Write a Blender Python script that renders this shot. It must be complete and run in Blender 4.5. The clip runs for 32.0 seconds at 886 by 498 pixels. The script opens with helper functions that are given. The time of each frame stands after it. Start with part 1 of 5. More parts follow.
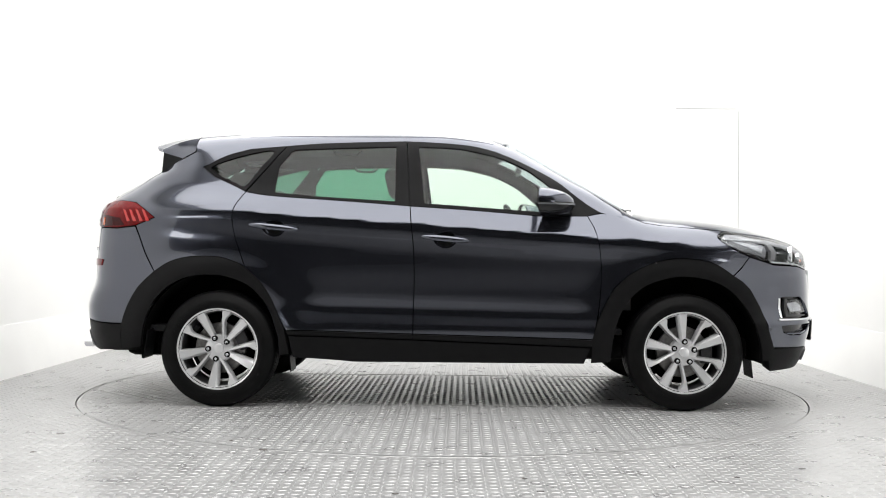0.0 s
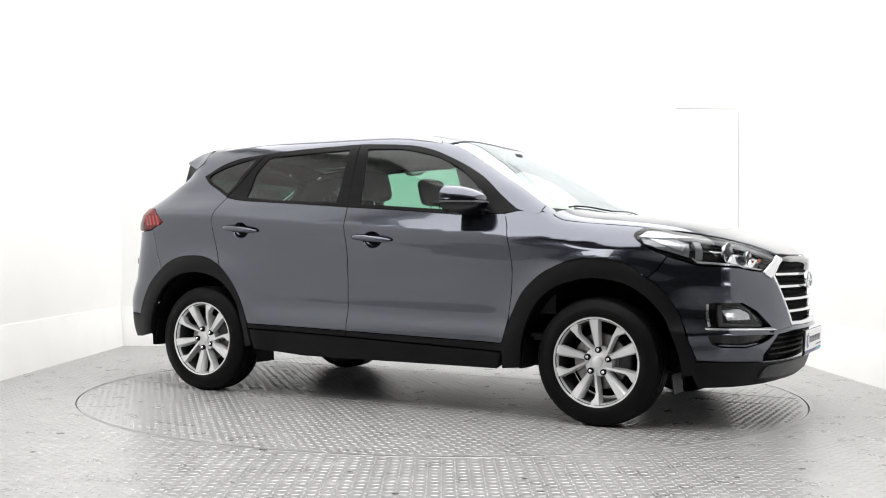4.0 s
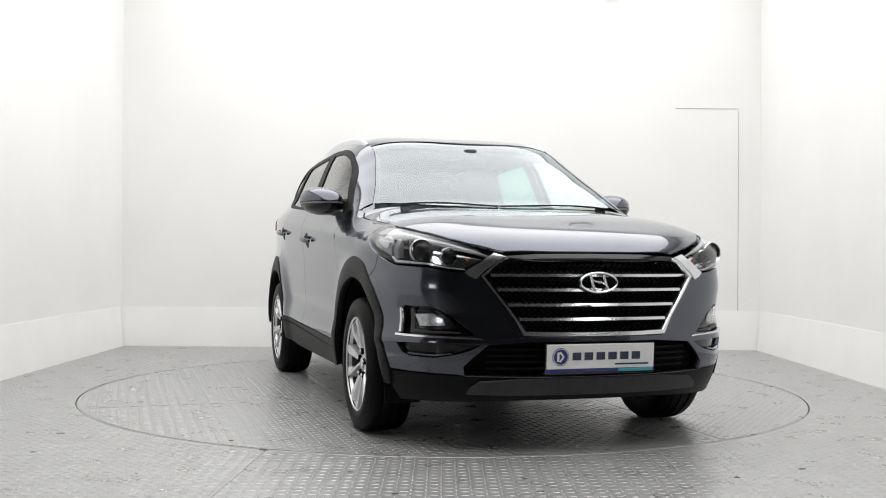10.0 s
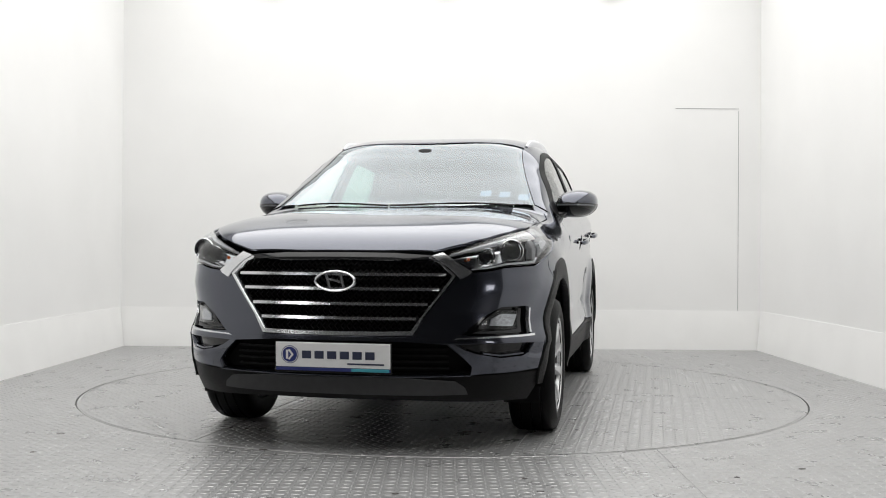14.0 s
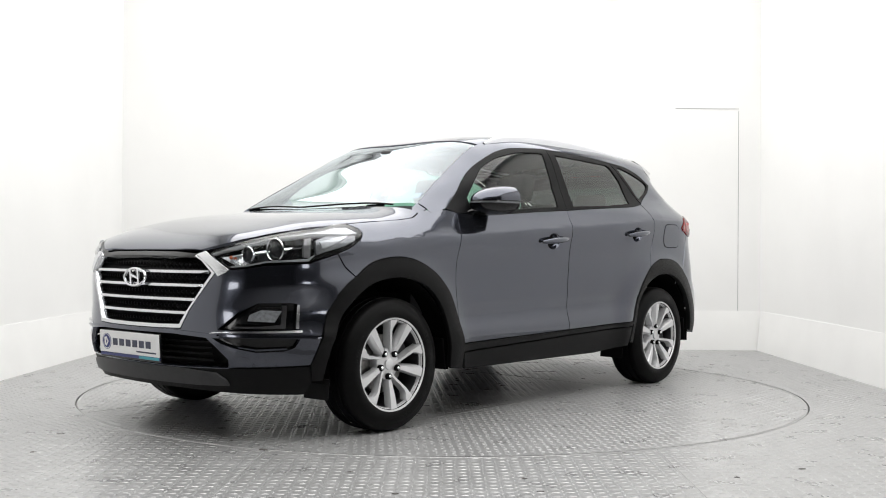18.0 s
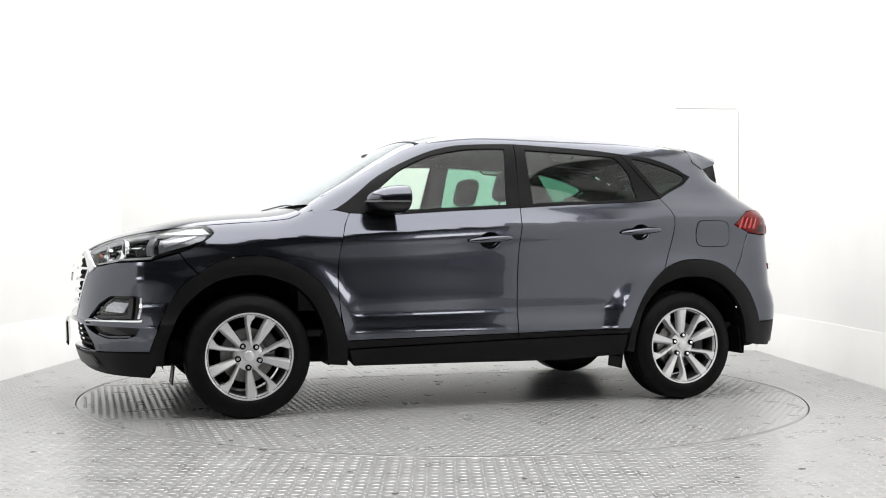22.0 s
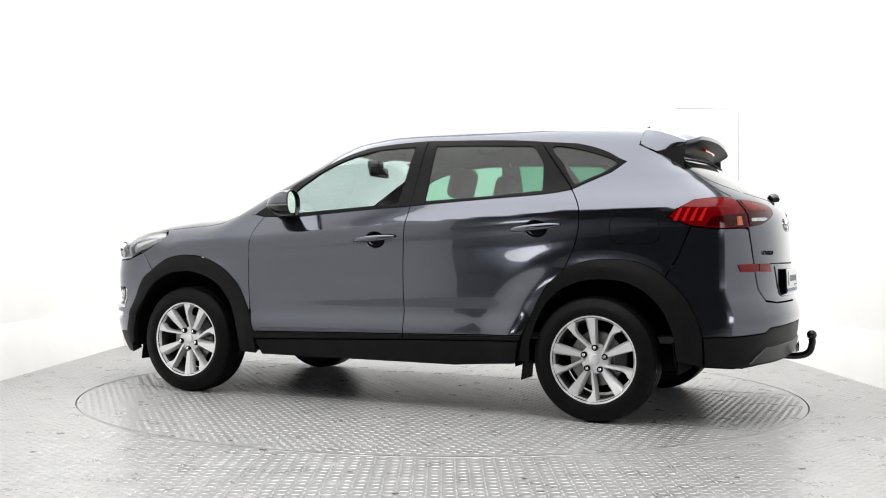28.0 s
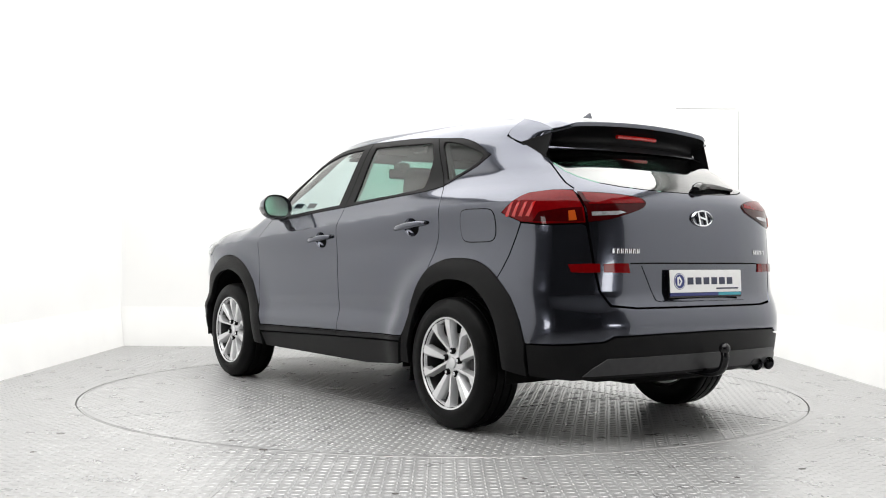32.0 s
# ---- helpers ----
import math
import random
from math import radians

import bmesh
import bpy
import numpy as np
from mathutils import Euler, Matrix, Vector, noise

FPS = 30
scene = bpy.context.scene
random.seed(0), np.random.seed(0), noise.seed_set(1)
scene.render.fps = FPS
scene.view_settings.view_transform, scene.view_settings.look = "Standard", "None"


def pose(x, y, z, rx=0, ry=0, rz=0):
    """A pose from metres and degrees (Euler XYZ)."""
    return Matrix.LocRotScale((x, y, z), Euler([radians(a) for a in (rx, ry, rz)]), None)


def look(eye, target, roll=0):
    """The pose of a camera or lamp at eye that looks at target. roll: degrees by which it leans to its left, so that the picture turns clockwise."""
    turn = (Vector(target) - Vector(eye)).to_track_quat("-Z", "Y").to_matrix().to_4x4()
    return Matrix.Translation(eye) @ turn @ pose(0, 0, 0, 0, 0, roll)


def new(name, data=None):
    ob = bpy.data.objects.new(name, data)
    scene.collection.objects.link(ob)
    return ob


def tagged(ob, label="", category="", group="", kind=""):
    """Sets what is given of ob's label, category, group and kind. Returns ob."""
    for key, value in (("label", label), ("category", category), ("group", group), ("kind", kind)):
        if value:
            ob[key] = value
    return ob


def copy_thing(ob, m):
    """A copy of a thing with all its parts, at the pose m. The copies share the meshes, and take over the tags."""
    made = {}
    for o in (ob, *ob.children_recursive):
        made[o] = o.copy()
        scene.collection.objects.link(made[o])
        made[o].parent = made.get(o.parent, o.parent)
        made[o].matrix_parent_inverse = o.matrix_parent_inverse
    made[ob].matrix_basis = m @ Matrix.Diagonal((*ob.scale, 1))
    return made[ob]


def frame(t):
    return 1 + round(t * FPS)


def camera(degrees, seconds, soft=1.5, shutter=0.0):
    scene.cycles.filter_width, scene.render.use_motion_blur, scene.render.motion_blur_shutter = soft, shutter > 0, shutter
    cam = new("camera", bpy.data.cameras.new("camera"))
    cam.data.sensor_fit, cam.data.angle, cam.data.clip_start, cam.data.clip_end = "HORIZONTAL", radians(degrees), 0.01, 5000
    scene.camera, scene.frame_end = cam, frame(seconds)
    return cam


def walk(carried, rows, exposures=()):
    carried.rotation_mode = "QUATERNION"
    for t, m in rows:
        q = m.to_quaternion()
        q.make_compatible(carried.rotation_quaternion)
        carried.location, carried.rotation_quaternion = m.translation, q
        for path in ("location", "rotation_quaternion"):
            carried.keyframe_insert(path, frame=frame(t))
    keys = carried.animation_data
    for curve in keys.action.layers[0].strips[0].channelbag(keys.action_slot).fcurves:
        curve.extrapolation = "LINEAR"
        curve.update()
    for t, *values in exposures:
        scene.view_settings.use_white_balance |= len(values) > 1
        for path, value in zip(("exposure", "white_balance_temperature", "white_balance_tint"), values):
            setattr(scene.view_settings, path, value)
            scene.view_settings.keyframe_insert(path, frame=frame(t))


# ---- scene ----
# ---- camera: stands still before the turntable ----
cam = camera(47.15, 32.0, 1.0)
EYE = (0.0, -6.695, 0.881)
VIEW = look(EYE, (-0.005, 3.305, 0.940), 0.41)
walk(cam, [(0, VIEW), (32.0, VIEW)], exposures=[(0, 0.08), (3.0, 0.06), (6.0, -0.05), (8.5, -0.18), (10.0, -0.44), (13.0, -0.56), (16.5, -0.38), (19.0, -0.18), (23.0, 0.00), (28.0, 0.08), (32.0, 0.06)])

# ---- world and light ----
world = bpy.data.worlds.new("world")
scene.world = world
world.use_nodes = True
world.node_tree.nodes["Background"].inputs[0].default_value = (0.8, 0.86, 1.0, 1)
world.node_tree.nodes["Background"].inputs[1].default_value = 0.02


def lamp(name, x, y, z, sx, sy, watts, tilt=0.0):
    data = bpy.data.lights.new(name, "AREA")
    data.shape, data.size, data.size_y, data.energy = "RECTANGLE", sx, sy, watts
    data.color = (1.0, 0.99, 0.972)
    ob = new(name, data)
    ob.matrix_world = pose(x, y, z, tilt, 0, 0)
    return ob


LAMPS = [(0.0, -1.05)]
for lx, ly in LAMPS:
    lamp("softbox_light", lx, ly, 3.93, 5.4, 7.8, 440)

# ---- materials ----


def mat(name, color, rough=0.5, metal=0.0, coat=0.0, coat_rough=0.03, noise_amt=0.0, noise_scale=20.0, bump=0.0,
        bump_scale=200.0, emit=0.0, emit_color=None, trans=0.0, ior=1.45, alpha=1.0, rough_var=0.0, spec=0.5):
    m = bpy.data.materials.new(name)
    m.use_nodes = True
    nt = m.node_tree
    b = nt.nodes["Principled BSDF"]
    b.inputs["Base Color"].default_value = (*color, 1)
    b.inputs["Roughness"].default_value = rough
    b.inputs["Metallic"].default_value = metal
    b.inputs["Coat Weight"].default_value = coat
    b.inputs["Coat Roughness"].default_value = coat_rough
    b.inputs["Transmission Weight"].default_value = trans
    b.inputs["IOR"].default_value = ior
    b.inputs["Alpha"].default_value = alpha
    b.inputs["Specular IOR Level"].default_value = spec
    if emit:
        b.inputs["Emission Color"].default_value = (*(emit_color or color), 1)
        b.inputs["Emission Strength"].default_value = emit
    if noise_amt or bump or rough_var:
        tc = nt.nodes.new("ShaderNodeTexCoord")
    if noise_amt or rough_var:
        n1 = nt.nodes.new("ShaderNodeTexNoise")
        n1.inputs["Scale"].default_value = noise_scale
        n1.inputs["Detail"].default_value = 6
        nt.links.new(tc.outputs["Object"], n1.inputs["Vector"])
        if noise_amt:
            mr = nt.nodes.new("ShaderNodeMapRange")
            mr.inputs[1].default_value, mr.inputs[2].default_value = 0.3, 0.7
            mr.inputs[3].default_value, mr.inputs[4].default_value = 1 - noise_amt, 1 + noise_amt
            nt.links.new(n1.outputs[0], mr.inputs[0])
            mx = nt.nodes.new("ShaderNodeVectorMath")
            mx.operation = "SCALE"
            mx.inputs[0].default_value = color
            nt.links.new(mr.outputs[0], mx.inputs["Scale"])
            nt.links.new(mx.outputs[0], b.inputs["Base Color"])
        if rough_var:
            mr2 = nt.nodes.new("ShaderNodeMapRange")
            mr2.inputs[3].default_value, mr2.inputs[4].default_value = max(rough - rough_var, 0.02), rough + rough_var
            nt.links.new(n1.outputs[0], mr2.inputs[0])
            nt.links.new(mr2.outputs[0], b.inputs["Roughness"])
    if bump:
        n2 = nt.nodes.new("ShaderNodeTexNoise")
        n2.inputs["Scale"].default_value = bump_scale
        n2.inputs["Detail"].default_value = 3
        nt.links.new(tc.outputs["Object"], n2.inputs["Vector"])
        bp = nt.nodes.new("ShaderNodeBump")
        bp.inputs["Strength"].default_value = bump
        bp.inputs["Distance"].default_value = 0.002
        nt.links.new(n2.outputs[0], bp.inputs["Height"])
        nt.links.new(bp.outputs[0], b.inputs["Normal"])
    return m


PAINT = mat("grey_metallic_paint", (0.070, 0.075, 0.096), 0.16, 0.94, coat=1.0, coat_rough=0.012, noise_amt=0.05, noise_scale=900)
PAINT.node_tree.nodes["Principled BSDF"].inputs["Specular Tint"].default_value = (0.55, 0.57, 0.62, 1)
PAINT.node_tree.nodes["Principled BSDF"].inputs["Coat IOR"].default_value = 1.52
PLASTIC = mat("black_textured_plastic", (0.0045, 0.0045, 0.0049), 0.45, spec=0.16, noise_amt=0.15, noise_scale=30, bump=0.25, bump_scale=900)
GLOSS = mat("gloss_black_trim", (0.005, 0.005, 0.006), 0.10, coat=0.1, spec=0.4)
SATINBLACK = mat("satin_black_window_trim", (0.005, 0.005, 0.0055), 0.45, spec=0.10, noise_amt=0.1, noise_scale=40)
RUBBER = mat("tyre_rubber", (0.003, 0.003, 0.0032), 0.5, spec=0.13, noise_amt=0.25, noise_scale=25, bump=0.2, bump_scale=500)
DARK = mat("dark_underbody", (0.004, 0.004, 0.004), 0.8, spec=0.1, noise_amt=0.3, noise_scale=12)
ALLOY = mat("silver_alloy", (0.70, 0.705, 0.715), 0.27, 0.5)
CHROME = mat("chrome", (0.82, 0.83, 0.85), 0.12, 1.0, rough_var=0.03, noise_scale=40)
STEEL = mat("brake_steel", (0.20, 0.195, 0.19), 0.40, 1.0, noise_amt=0.2, noise_scale=80)
SKID = mat("grey_skid_plate", (0.036, 0.036, 0.038), 0.42, 0.3, noise_amt=0.1, noise_scale=30)
FABRIC = mat("black_seat_fabric", (0.02, 0.02, 0.021), 0.85, noise_amt=0.3, noise_scale=200, bump=0.4, bump_scale=400)
TRIM = mat("dark_cabin_plastic", (0.03, 0.03, 0.032), 0.6, noise_amt=0.1, noise_scale=60)
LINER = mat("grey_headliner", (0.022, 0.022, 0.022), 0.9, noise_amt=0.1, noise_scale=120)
PLATE = mat("white_plate", (0.80, 0.80, 0.80), 0.3, coat=0.3, noise_amt=0.02, noise_scale=30)
NAVY = mat("navy_print", (0.02, 0.03, 0.16), 0.35)
INK = mat("dark_print", (0.03, 0.035, 0.07), 0.35)
TEAL = mat("teal_print", (0.05, 0.32, 0.40), 0.35)
WHITE = mat("white_print", (0.8, 0.8, 0.8), 0.35)
RED = mat("red_lamp_plastic", (0.135, 0.001, 0.002), 0.05, coat=0.08, spec=0.2, noise_amt=0.12, noise_scale=60)
DEEPRED = mat("dark_red_lamp_plastic", (0.034, 0.0006, 0.001), 0.05, coat=0.08, spec=0.2, noise_amt=0.15, noise_scale=60)
AMBER = mat("amber_lamp_plastic", (0.42, 0.07, 0.008), 0.15, coat=1.0)
RED_BAR = mat("bright_red_light_bar", (0.40, 0.008, 0.008), 0.1, coat=1.0, emit=0.06, emit_color=(1.0, 0.03, 0.02))
SATIN = mat("satin_aluminium", (0.66, 0.67, 0.70), 0.30, 0.45, rough_var=0.05, noise_scale=50)
SOFTCHROME = mat("worn_bright_chrome", (0.76, 0.77, 0.79), 0.20, 0.97, coat=0.2, rough_var=0.05, noise_scale=40)
LAMPBOX = mat("lamp_housing", (0.004, 0.004, 0.0045), 0.25, 0.0, noise_amt=0.3, noise_scale=60)
PALE = mat("pale_blue_paper", (0.28, 0.36, 0.46), 0.6)
BRACE = mat("grey_lamp_bracket", (0.16, 0.16, 0.165), 0.3, 0.3, noise_amt=0.1, noise_scale=60)
LAMPGREY = mat("grey_lamp_reflector", (0.17, 0.175, 0.185), 0.2, 0.4, noise_amt=0.25, noise_scale=80)
SILVERLENS = mat("clear_lamp_reflector", (0.46, 0.47, 0.49), 0.16, 0.5, noise_amt=0.3, noise_scale=70)


def glass(name, tint, gloss=0.0, mirror=(1, 1, 1)):
    """Thin sheet of glass: tinted see-through with a mirror coat by Fresnel."""
    m = bpy.data.materials.new(name)
    m.use_nodes = True
    nt = m.node_tree
    nt.nodes.clear()
    out = nt.nodes.new("ShaderNodeOutputMaterial")
    tr = nt.nodes.new("ShaderNodeBsdfTransparent")
    tr.inputs[0].default_value = (*tint, 1)
    gl = nt.nodes.new("ShaderNodeBsdfGlossy")
    gl.inputs["Roughness"].default_value = 0.01
    gl.inputs[0].default_value = (*mirror, 1)
    lw = nt.nodes.new("ShaderNodeLayerWeight")
    fr = nt.nodes.new("ShaderNodeMath")
    fr.operation = "POWER"
    fr.inputs[1].default_value = 4.0
    nt.links.new(lw.outputs["Facing"], fr.inputs[0])
    mix = nt.nodes.new("ShaderNodeMixShader")
    ma = nt.nodes.new("ShaderNodeMath")
    ma.operation = "MULTIPLY_ADD"
    ma.inputs[1].default_value, ma.inputs[2].default_value = 0.92, 0.045 + gloss
    ma.use_clamp = True
    nt.links.new(fr.outputs[0], ma.inputs[0])
    nt.links.new(ma.outputs[0], mix.inputs[0])
    nt.links.new(tr.outputs[0], mix.inputs[1])
    nt.links.new(gl.outputs[0], mix.inputs[2])
    nt.links.new(mix.outputs[0], out.inputs[0])
    return m


WINDSCREEN = glass("windscreen_glass", (0.66, 0.75, 0.78), 0.10, (0.90, 0.96, 1.0))
QUARTER = glass("dark_quarter_glass", (0.20, 0.36, 0.29), -0.015)
DOORGLASS = glass("front_door_glass", (0.78, 0.88, 0.81), -0.018)
PRIVACY = glass("tinted_rear_glass", (0.24, 0.50, 0.38), -0.015)
CLEAR = glass("clear_lens", (0.96, 0.97, 0.98), -0.028)
REARGLASS = glass("dark_rear_window_glass", (0.045, 0.055, 0.052), 0.08)

# ---- shape of the car body ----
def curve(*pts):
    """Smooth monotone curve through (x, y) pairs."""
    a = np.array(pts, float); X, Yv = a[:, 0], a[:, 1]
    h = np.diff(X); d = np.diff(Yv) / h
    m = np.zeros(len(X)); m[0], m[-1] = d[0], d[-1]
    for i in range(1, len(X) - 1):
        if d[i - 1] * d[i] > 0:
            w1, w2 = 2 * h[i] + h[i - 1], h[i] + 2 * h[i - 1]
            m[i] = (w1 + w2) / (w1 / d[i - 1] + w2 / d[i])
    def f(x):
        x = np.clip(np.asarray(x, float), X[0], X[-1])
        i = np.clip(np.searchsorted(X, x, side="right") - 1, 0, len(X) - 2)
        t = (x - X[i]) / h[i]
        return ((1 + 2 * t) * (1 - t) ** 2 * Yv[i] + t * (1 - t) ** 2 * h[i] * m[i]
                + t * t * (3 - 2 * t) * Yv[i + 1] + t * t * (t - 1) * h[i] * m[i + 1])
    return f

# centre line seen from the side: hood, windscreen, roof
top_line = curve((-2.3, 1.52), (-1.8, 1.578), (-1.4, 1.618), (-.9, 1.640), (-.3, 1.645), (.1, 1.627), (.35, 1.582),
                 (.55, 1.478), (.75, 1.352), (.95, 1.232), (1.06, 1.165), (1.13, 1.142), (1.22, 1.128), (1.4, 1.112), (1.6, 1.088), (1.73, 1.063), (1.85, 1.031), (1.95, 1.001), (2.03, .973), (2.10, .940),
                 (2.16, .900), (2.20, .862), (2.26, .78))
side_line = curve((.1, .80), (.2, .845), (.3, .875), (.42, .893), (.5, .893), (.6, .8895), (.7, .8905), (.8, .8922), (.87, .8945), (.93, .9015), (.96, .9065), (1.0, .911), (1.036, .9100), (1.045, .9050), (1.056, .8990), (1.10, .8755),
                  (1.16, .8485), (1.25, .815), (1.4, .757), (1.5, .722), (1.62, .68))
nose_line = curve((.1, 2.0), (.2, 2.14), (.28, 2.19), (.36, 2.215), (.46, 2.235), (.55, 2.235), (.65, 2.23), (.76, 2.222), (.86, 2.212), (.92, 2.195), (1.0, 2.15), (1.3, 2.0))
tail_line = curve((.1, -2.1), (.22, -2.16), (.32, -2.235), (.45, -2.265), (.56, -2.275), (.62, -2.262), (.72, -2.225), (.9, -2.222), (1.05, -2.212), (1.13, -2.195), (1.18, -2.16),
                  (1.3, -1.985), (1.42, -1.81), (1.46, -1.80), (1.52, -1.92), (1.62, -2.0))
def smooth(a, b, x):
    t = np.clip((x - a) / (b - a), 0, 1)
    return t * t * (3 - 2 * t)
def body_y(x, z):
    """Half width of the body at x and height z."""
    x, z = np.asarray(x, float), np.asarray(z, float)
    # the shoulder crease rises towards the rear
    lift = np.clip(.066 * (.86 - x), -.04, .15) - .05
    w = side_line(z - lift * smooth(.72, .98, z) * smooth(1.30, 1.16, z))
    mid = smooth(1.05, .7, x) * smooth(-1.15, -.7, x)
    w = w - 0.006 * np.exp(-((z - .66) / .12) ** 2) * mid
    w = w - 0.011 * np.exp(-((z - (.535 + .02 * (.8 - x))) / .055) ** 2) * mid + 0.006 * np.exp(-((z - .455) / .040) ** 2) * mid
    # flares round the wheels
    for hx in (1.335, -1.335):
        r = np.hypot(x - hx, z - .345)
        w = w + 0.026 * np.exp(-((r - .46) / .10) ** 2) * smooth(1.0, .8, z)
    # folds of the front bumper
    nose = smooth(1.45, 1.85, x)
    w = w + nose * (0.012 * np.exp(-((z - .495) / .028) ** 2) - 0.014 * np.exp(-((z - .60) / .06) ** 2) + 0.010 * np.exp(-((z - .745) / .05) ** 2))
    # plan taper, narrower at the windscreen pillars
    w = w - 0.045 * smooth(.3, .9, x) * smooth(1.35, 1.1, x) * smooth(.98, 1.26, z)
    w = w - 0.02 * smooth(.9, 2.0, x) - .060 * smooth(-.9, -2.2, x) * smooth(.6, 1.2, z) - .02 * smooth(-.9, -2.2, x)
    # roof, windscreen and bonnet sections
    zb = 1.12 - .27 * smooth(.75, 1.35, x)
    zt = top_line(x)
    n = 6.5 - 2.8 * smooth(-.1, .5, x) + .6 * smooth(.9, 1.2, x)
    k = np.clip((z - zb) / np.maximum(zt - zb, .01), 0, 1)
    w = w * np.maximum(1 - k ** n, 0) ** (1 / n)
    # nose and tail corners
    xf = nose_line(z); a = np.clip((x - 1.15) / (xf - 1.15), 0, 1)
    w = w * np.maximum(1 - a ** 5.6, 0) ** (1 / 2.1)
    xr = tail_line(z); g = smooth(1.1, 1.4, z); xc = -1.2 + .1 * g
    b = np.clip((x - xc) / (xr - xc), 0, 1)
    w = w * np.maximum(1 - b ** 7.0, 0) ** (1 / 2.2)
    return w
def solve_axis(f, lo, hi, it=44):
    lo, hi = np.array(lo, float), np.array(hi, float)
    for _ in range(it):
        m = (lo + hi) / 2; ok = f(m) > 0
        lo, hi = np.where(ok, m, lo), np.where(ok, hi, m)
    return (lo + hi) / 2
def front_x(y, z):
    y, z = np.broadcast_arrays(np.abs(np.asarray(y, float)), np.asarray(z, float))
    return solve_axis(lambda x: body_y(x, z) - np.maximum(y,1e-4), np.full(y.shape, 1.2), nose_line(z))
def rear_x(y, z):
    y, z = np.broadcast_arrays(np.abs(np.asarray(y, float)), np.asarray(z, float))
    return solve_axis(lambda x: body_y(x, z) - np.maximum(y,1e-4), np.full(y.shape, -1.25), tail_line(z))
def top_z(x, y):
    x, y = np.broadcast_arrays(np.asarray(x, float), np.abs(np.asarray(y, float)))
    return solve_axis(lambda z: body_y(x, z) - np.maximum(y,1e-4), np.full(x.shape, .86), top_line(x))


# ---- building helpers ----
def link_mesh(name, verts, faces, material, parent=None, label="", normals=None, smooth_shade=True):
    me = bpy.data.meshes.new(name)
    me.from_pydata([tuple(v) for v in verts], [], [tuple(f) for f in faces])
    me.materials.append(material)
    if smooth_shade:
        me.polygons.foreach_set("use_smooth", [True] * len(me.polygons))
    if normals is not None:
        me.normals_split_custom_set_from_vertices([tuple(n) for n in normals])
    me.update()
    ob = new(name, me)
    if parent:
        ob.parent = parent
    if label:
        tagged(ob, label)
    return ob


def part(name, bm, material, parent, label="", angle=35):
    """Links a bmesh as one mesh object under a thing or a part."""
    bmesh.ops.recalc_face_normals(bm, faces=bm.faces)
    me = bpy.data.meshes.new(name)
    for f in bm.faces:
        f.smooth = True
    for e in bm.edges:
        if len(e.link_faces) == 2 and e.calc_face_angle(0) > radians(angle):
            e.smooth = False
    bm.to_mesh(me)
    bm.free()
    me.materials.append(material)
    ob = new(name, me)
    if parent:
        ob.parent = parent
    if label:
        tagged(ob, label)
    return ob


def block(sx, sy, sz, m=None, bevel=0.0, seg=2):
    bm = bmesh.new()
    bmesh.ops.create_cube(bm, size=1.0, matrix=(m or Matrix()) @ Matrix.Diagonal((sx, sy, sz, 1)))
    if bevel:
        bmesh.ops.bevel(bm, geom=bm.edges[:], offset=bevel, segments=seg, affect="EDGES", profile=0.5)
    return bm


def joined(*bms):
    out = bmesh.new()
    for b in bms:
        me = bpy.data.meshes.new("tmp")
        b.to_mesh(me)
        b.free()
        out.from_mesh(me)
        bpy.data.meshes.remove(me)
    return out


def lathe(profile, n=48, axis="Y"):
    """Turned shape: profile of (radius, along) pairs."""
    bm = bmesh.new()
    rings = []
    for r, a in profile:
        ring = []
        for i in range(n):
            c, s = math.cos(2 * math.pi * i / n), math.sin(2 * math.pi * i / n)
            ring.append(bm.verts.new((r * c, a, r * s) if axis == "Y" else (r * c, r * s, a)))
        rings.append(ring)
    for a, b in zip(rings, rings[1:]):
        for i in range(n):
            bm.faces.new((a[i], a[(i + 1) % n], b[(i + 1) % n], b[i]))
    return bm


def tube(points, radius, n=10, closed_ends=True):
    """Round bar along points."""
    bm = bmesh.new()
    pts = [Vector(p) for p in points]
    rings = []
    for i, p in enumerate(pts):
        d = (pts[min(i + 1, len(pts) - 1)] - pts[max(i - 1, 0)]).normalized()
        up = Vector((0, 0, 1)) if abs(d.z) < 0.9 else Vector((1, 0, 0))
        a = d.cross(up).normalized()
        b = a.cross(d)
        r = radius[i] if isinstance(radius, (list, tuple)) else radius
        ra, rb = r if isinstance(r, tuple) else (r, r)
        rings.append([bm.verts.new(p + a * ra * math.cos(2 * math.pi * k / n) + b * rb * math.sin(2 * math.pi * k / n)) for k in range(n)])
    for a, b in zip(rings, rings[1:]):
        for k in range(n):
            bm.faces.new((a[k], a[(k + 1) % n], b[(k + 1) % n], b[k]))
    if closed_ends:
        bm.faces.new(rings[0][::-1])
        bm.faces.new(rings[-1])
    return bm


def spline(points, per=6, closed=False):
    """Catmull-Rom curve through points of any dimension."""
    p = np.array(points, float)
    n, out = len(p), []
    last = n if closed else n - 1
    for i in range(last):
        p1, p2 = p[i], p[(i + 1) % n]
        p0 = p[i - 1] if closed or i else 2 * p1 - p2
        p3 = p[(i + 2) % n] if closed or i + 2 < n else 2 * p2 - p1
        for k in range(per):
            t = k / per
            out.append(0.5 * (2 * p1 + (p2 - p0) * t + (2 * p0 - 5 * p1 + 4 * p2 - p3) * t * t + (3 * p1 - p0 - 3 * p2 + p3) * t ** 3))
    if not closed:
        out.append(p[-1])
    return [tuple(q) for q in out]


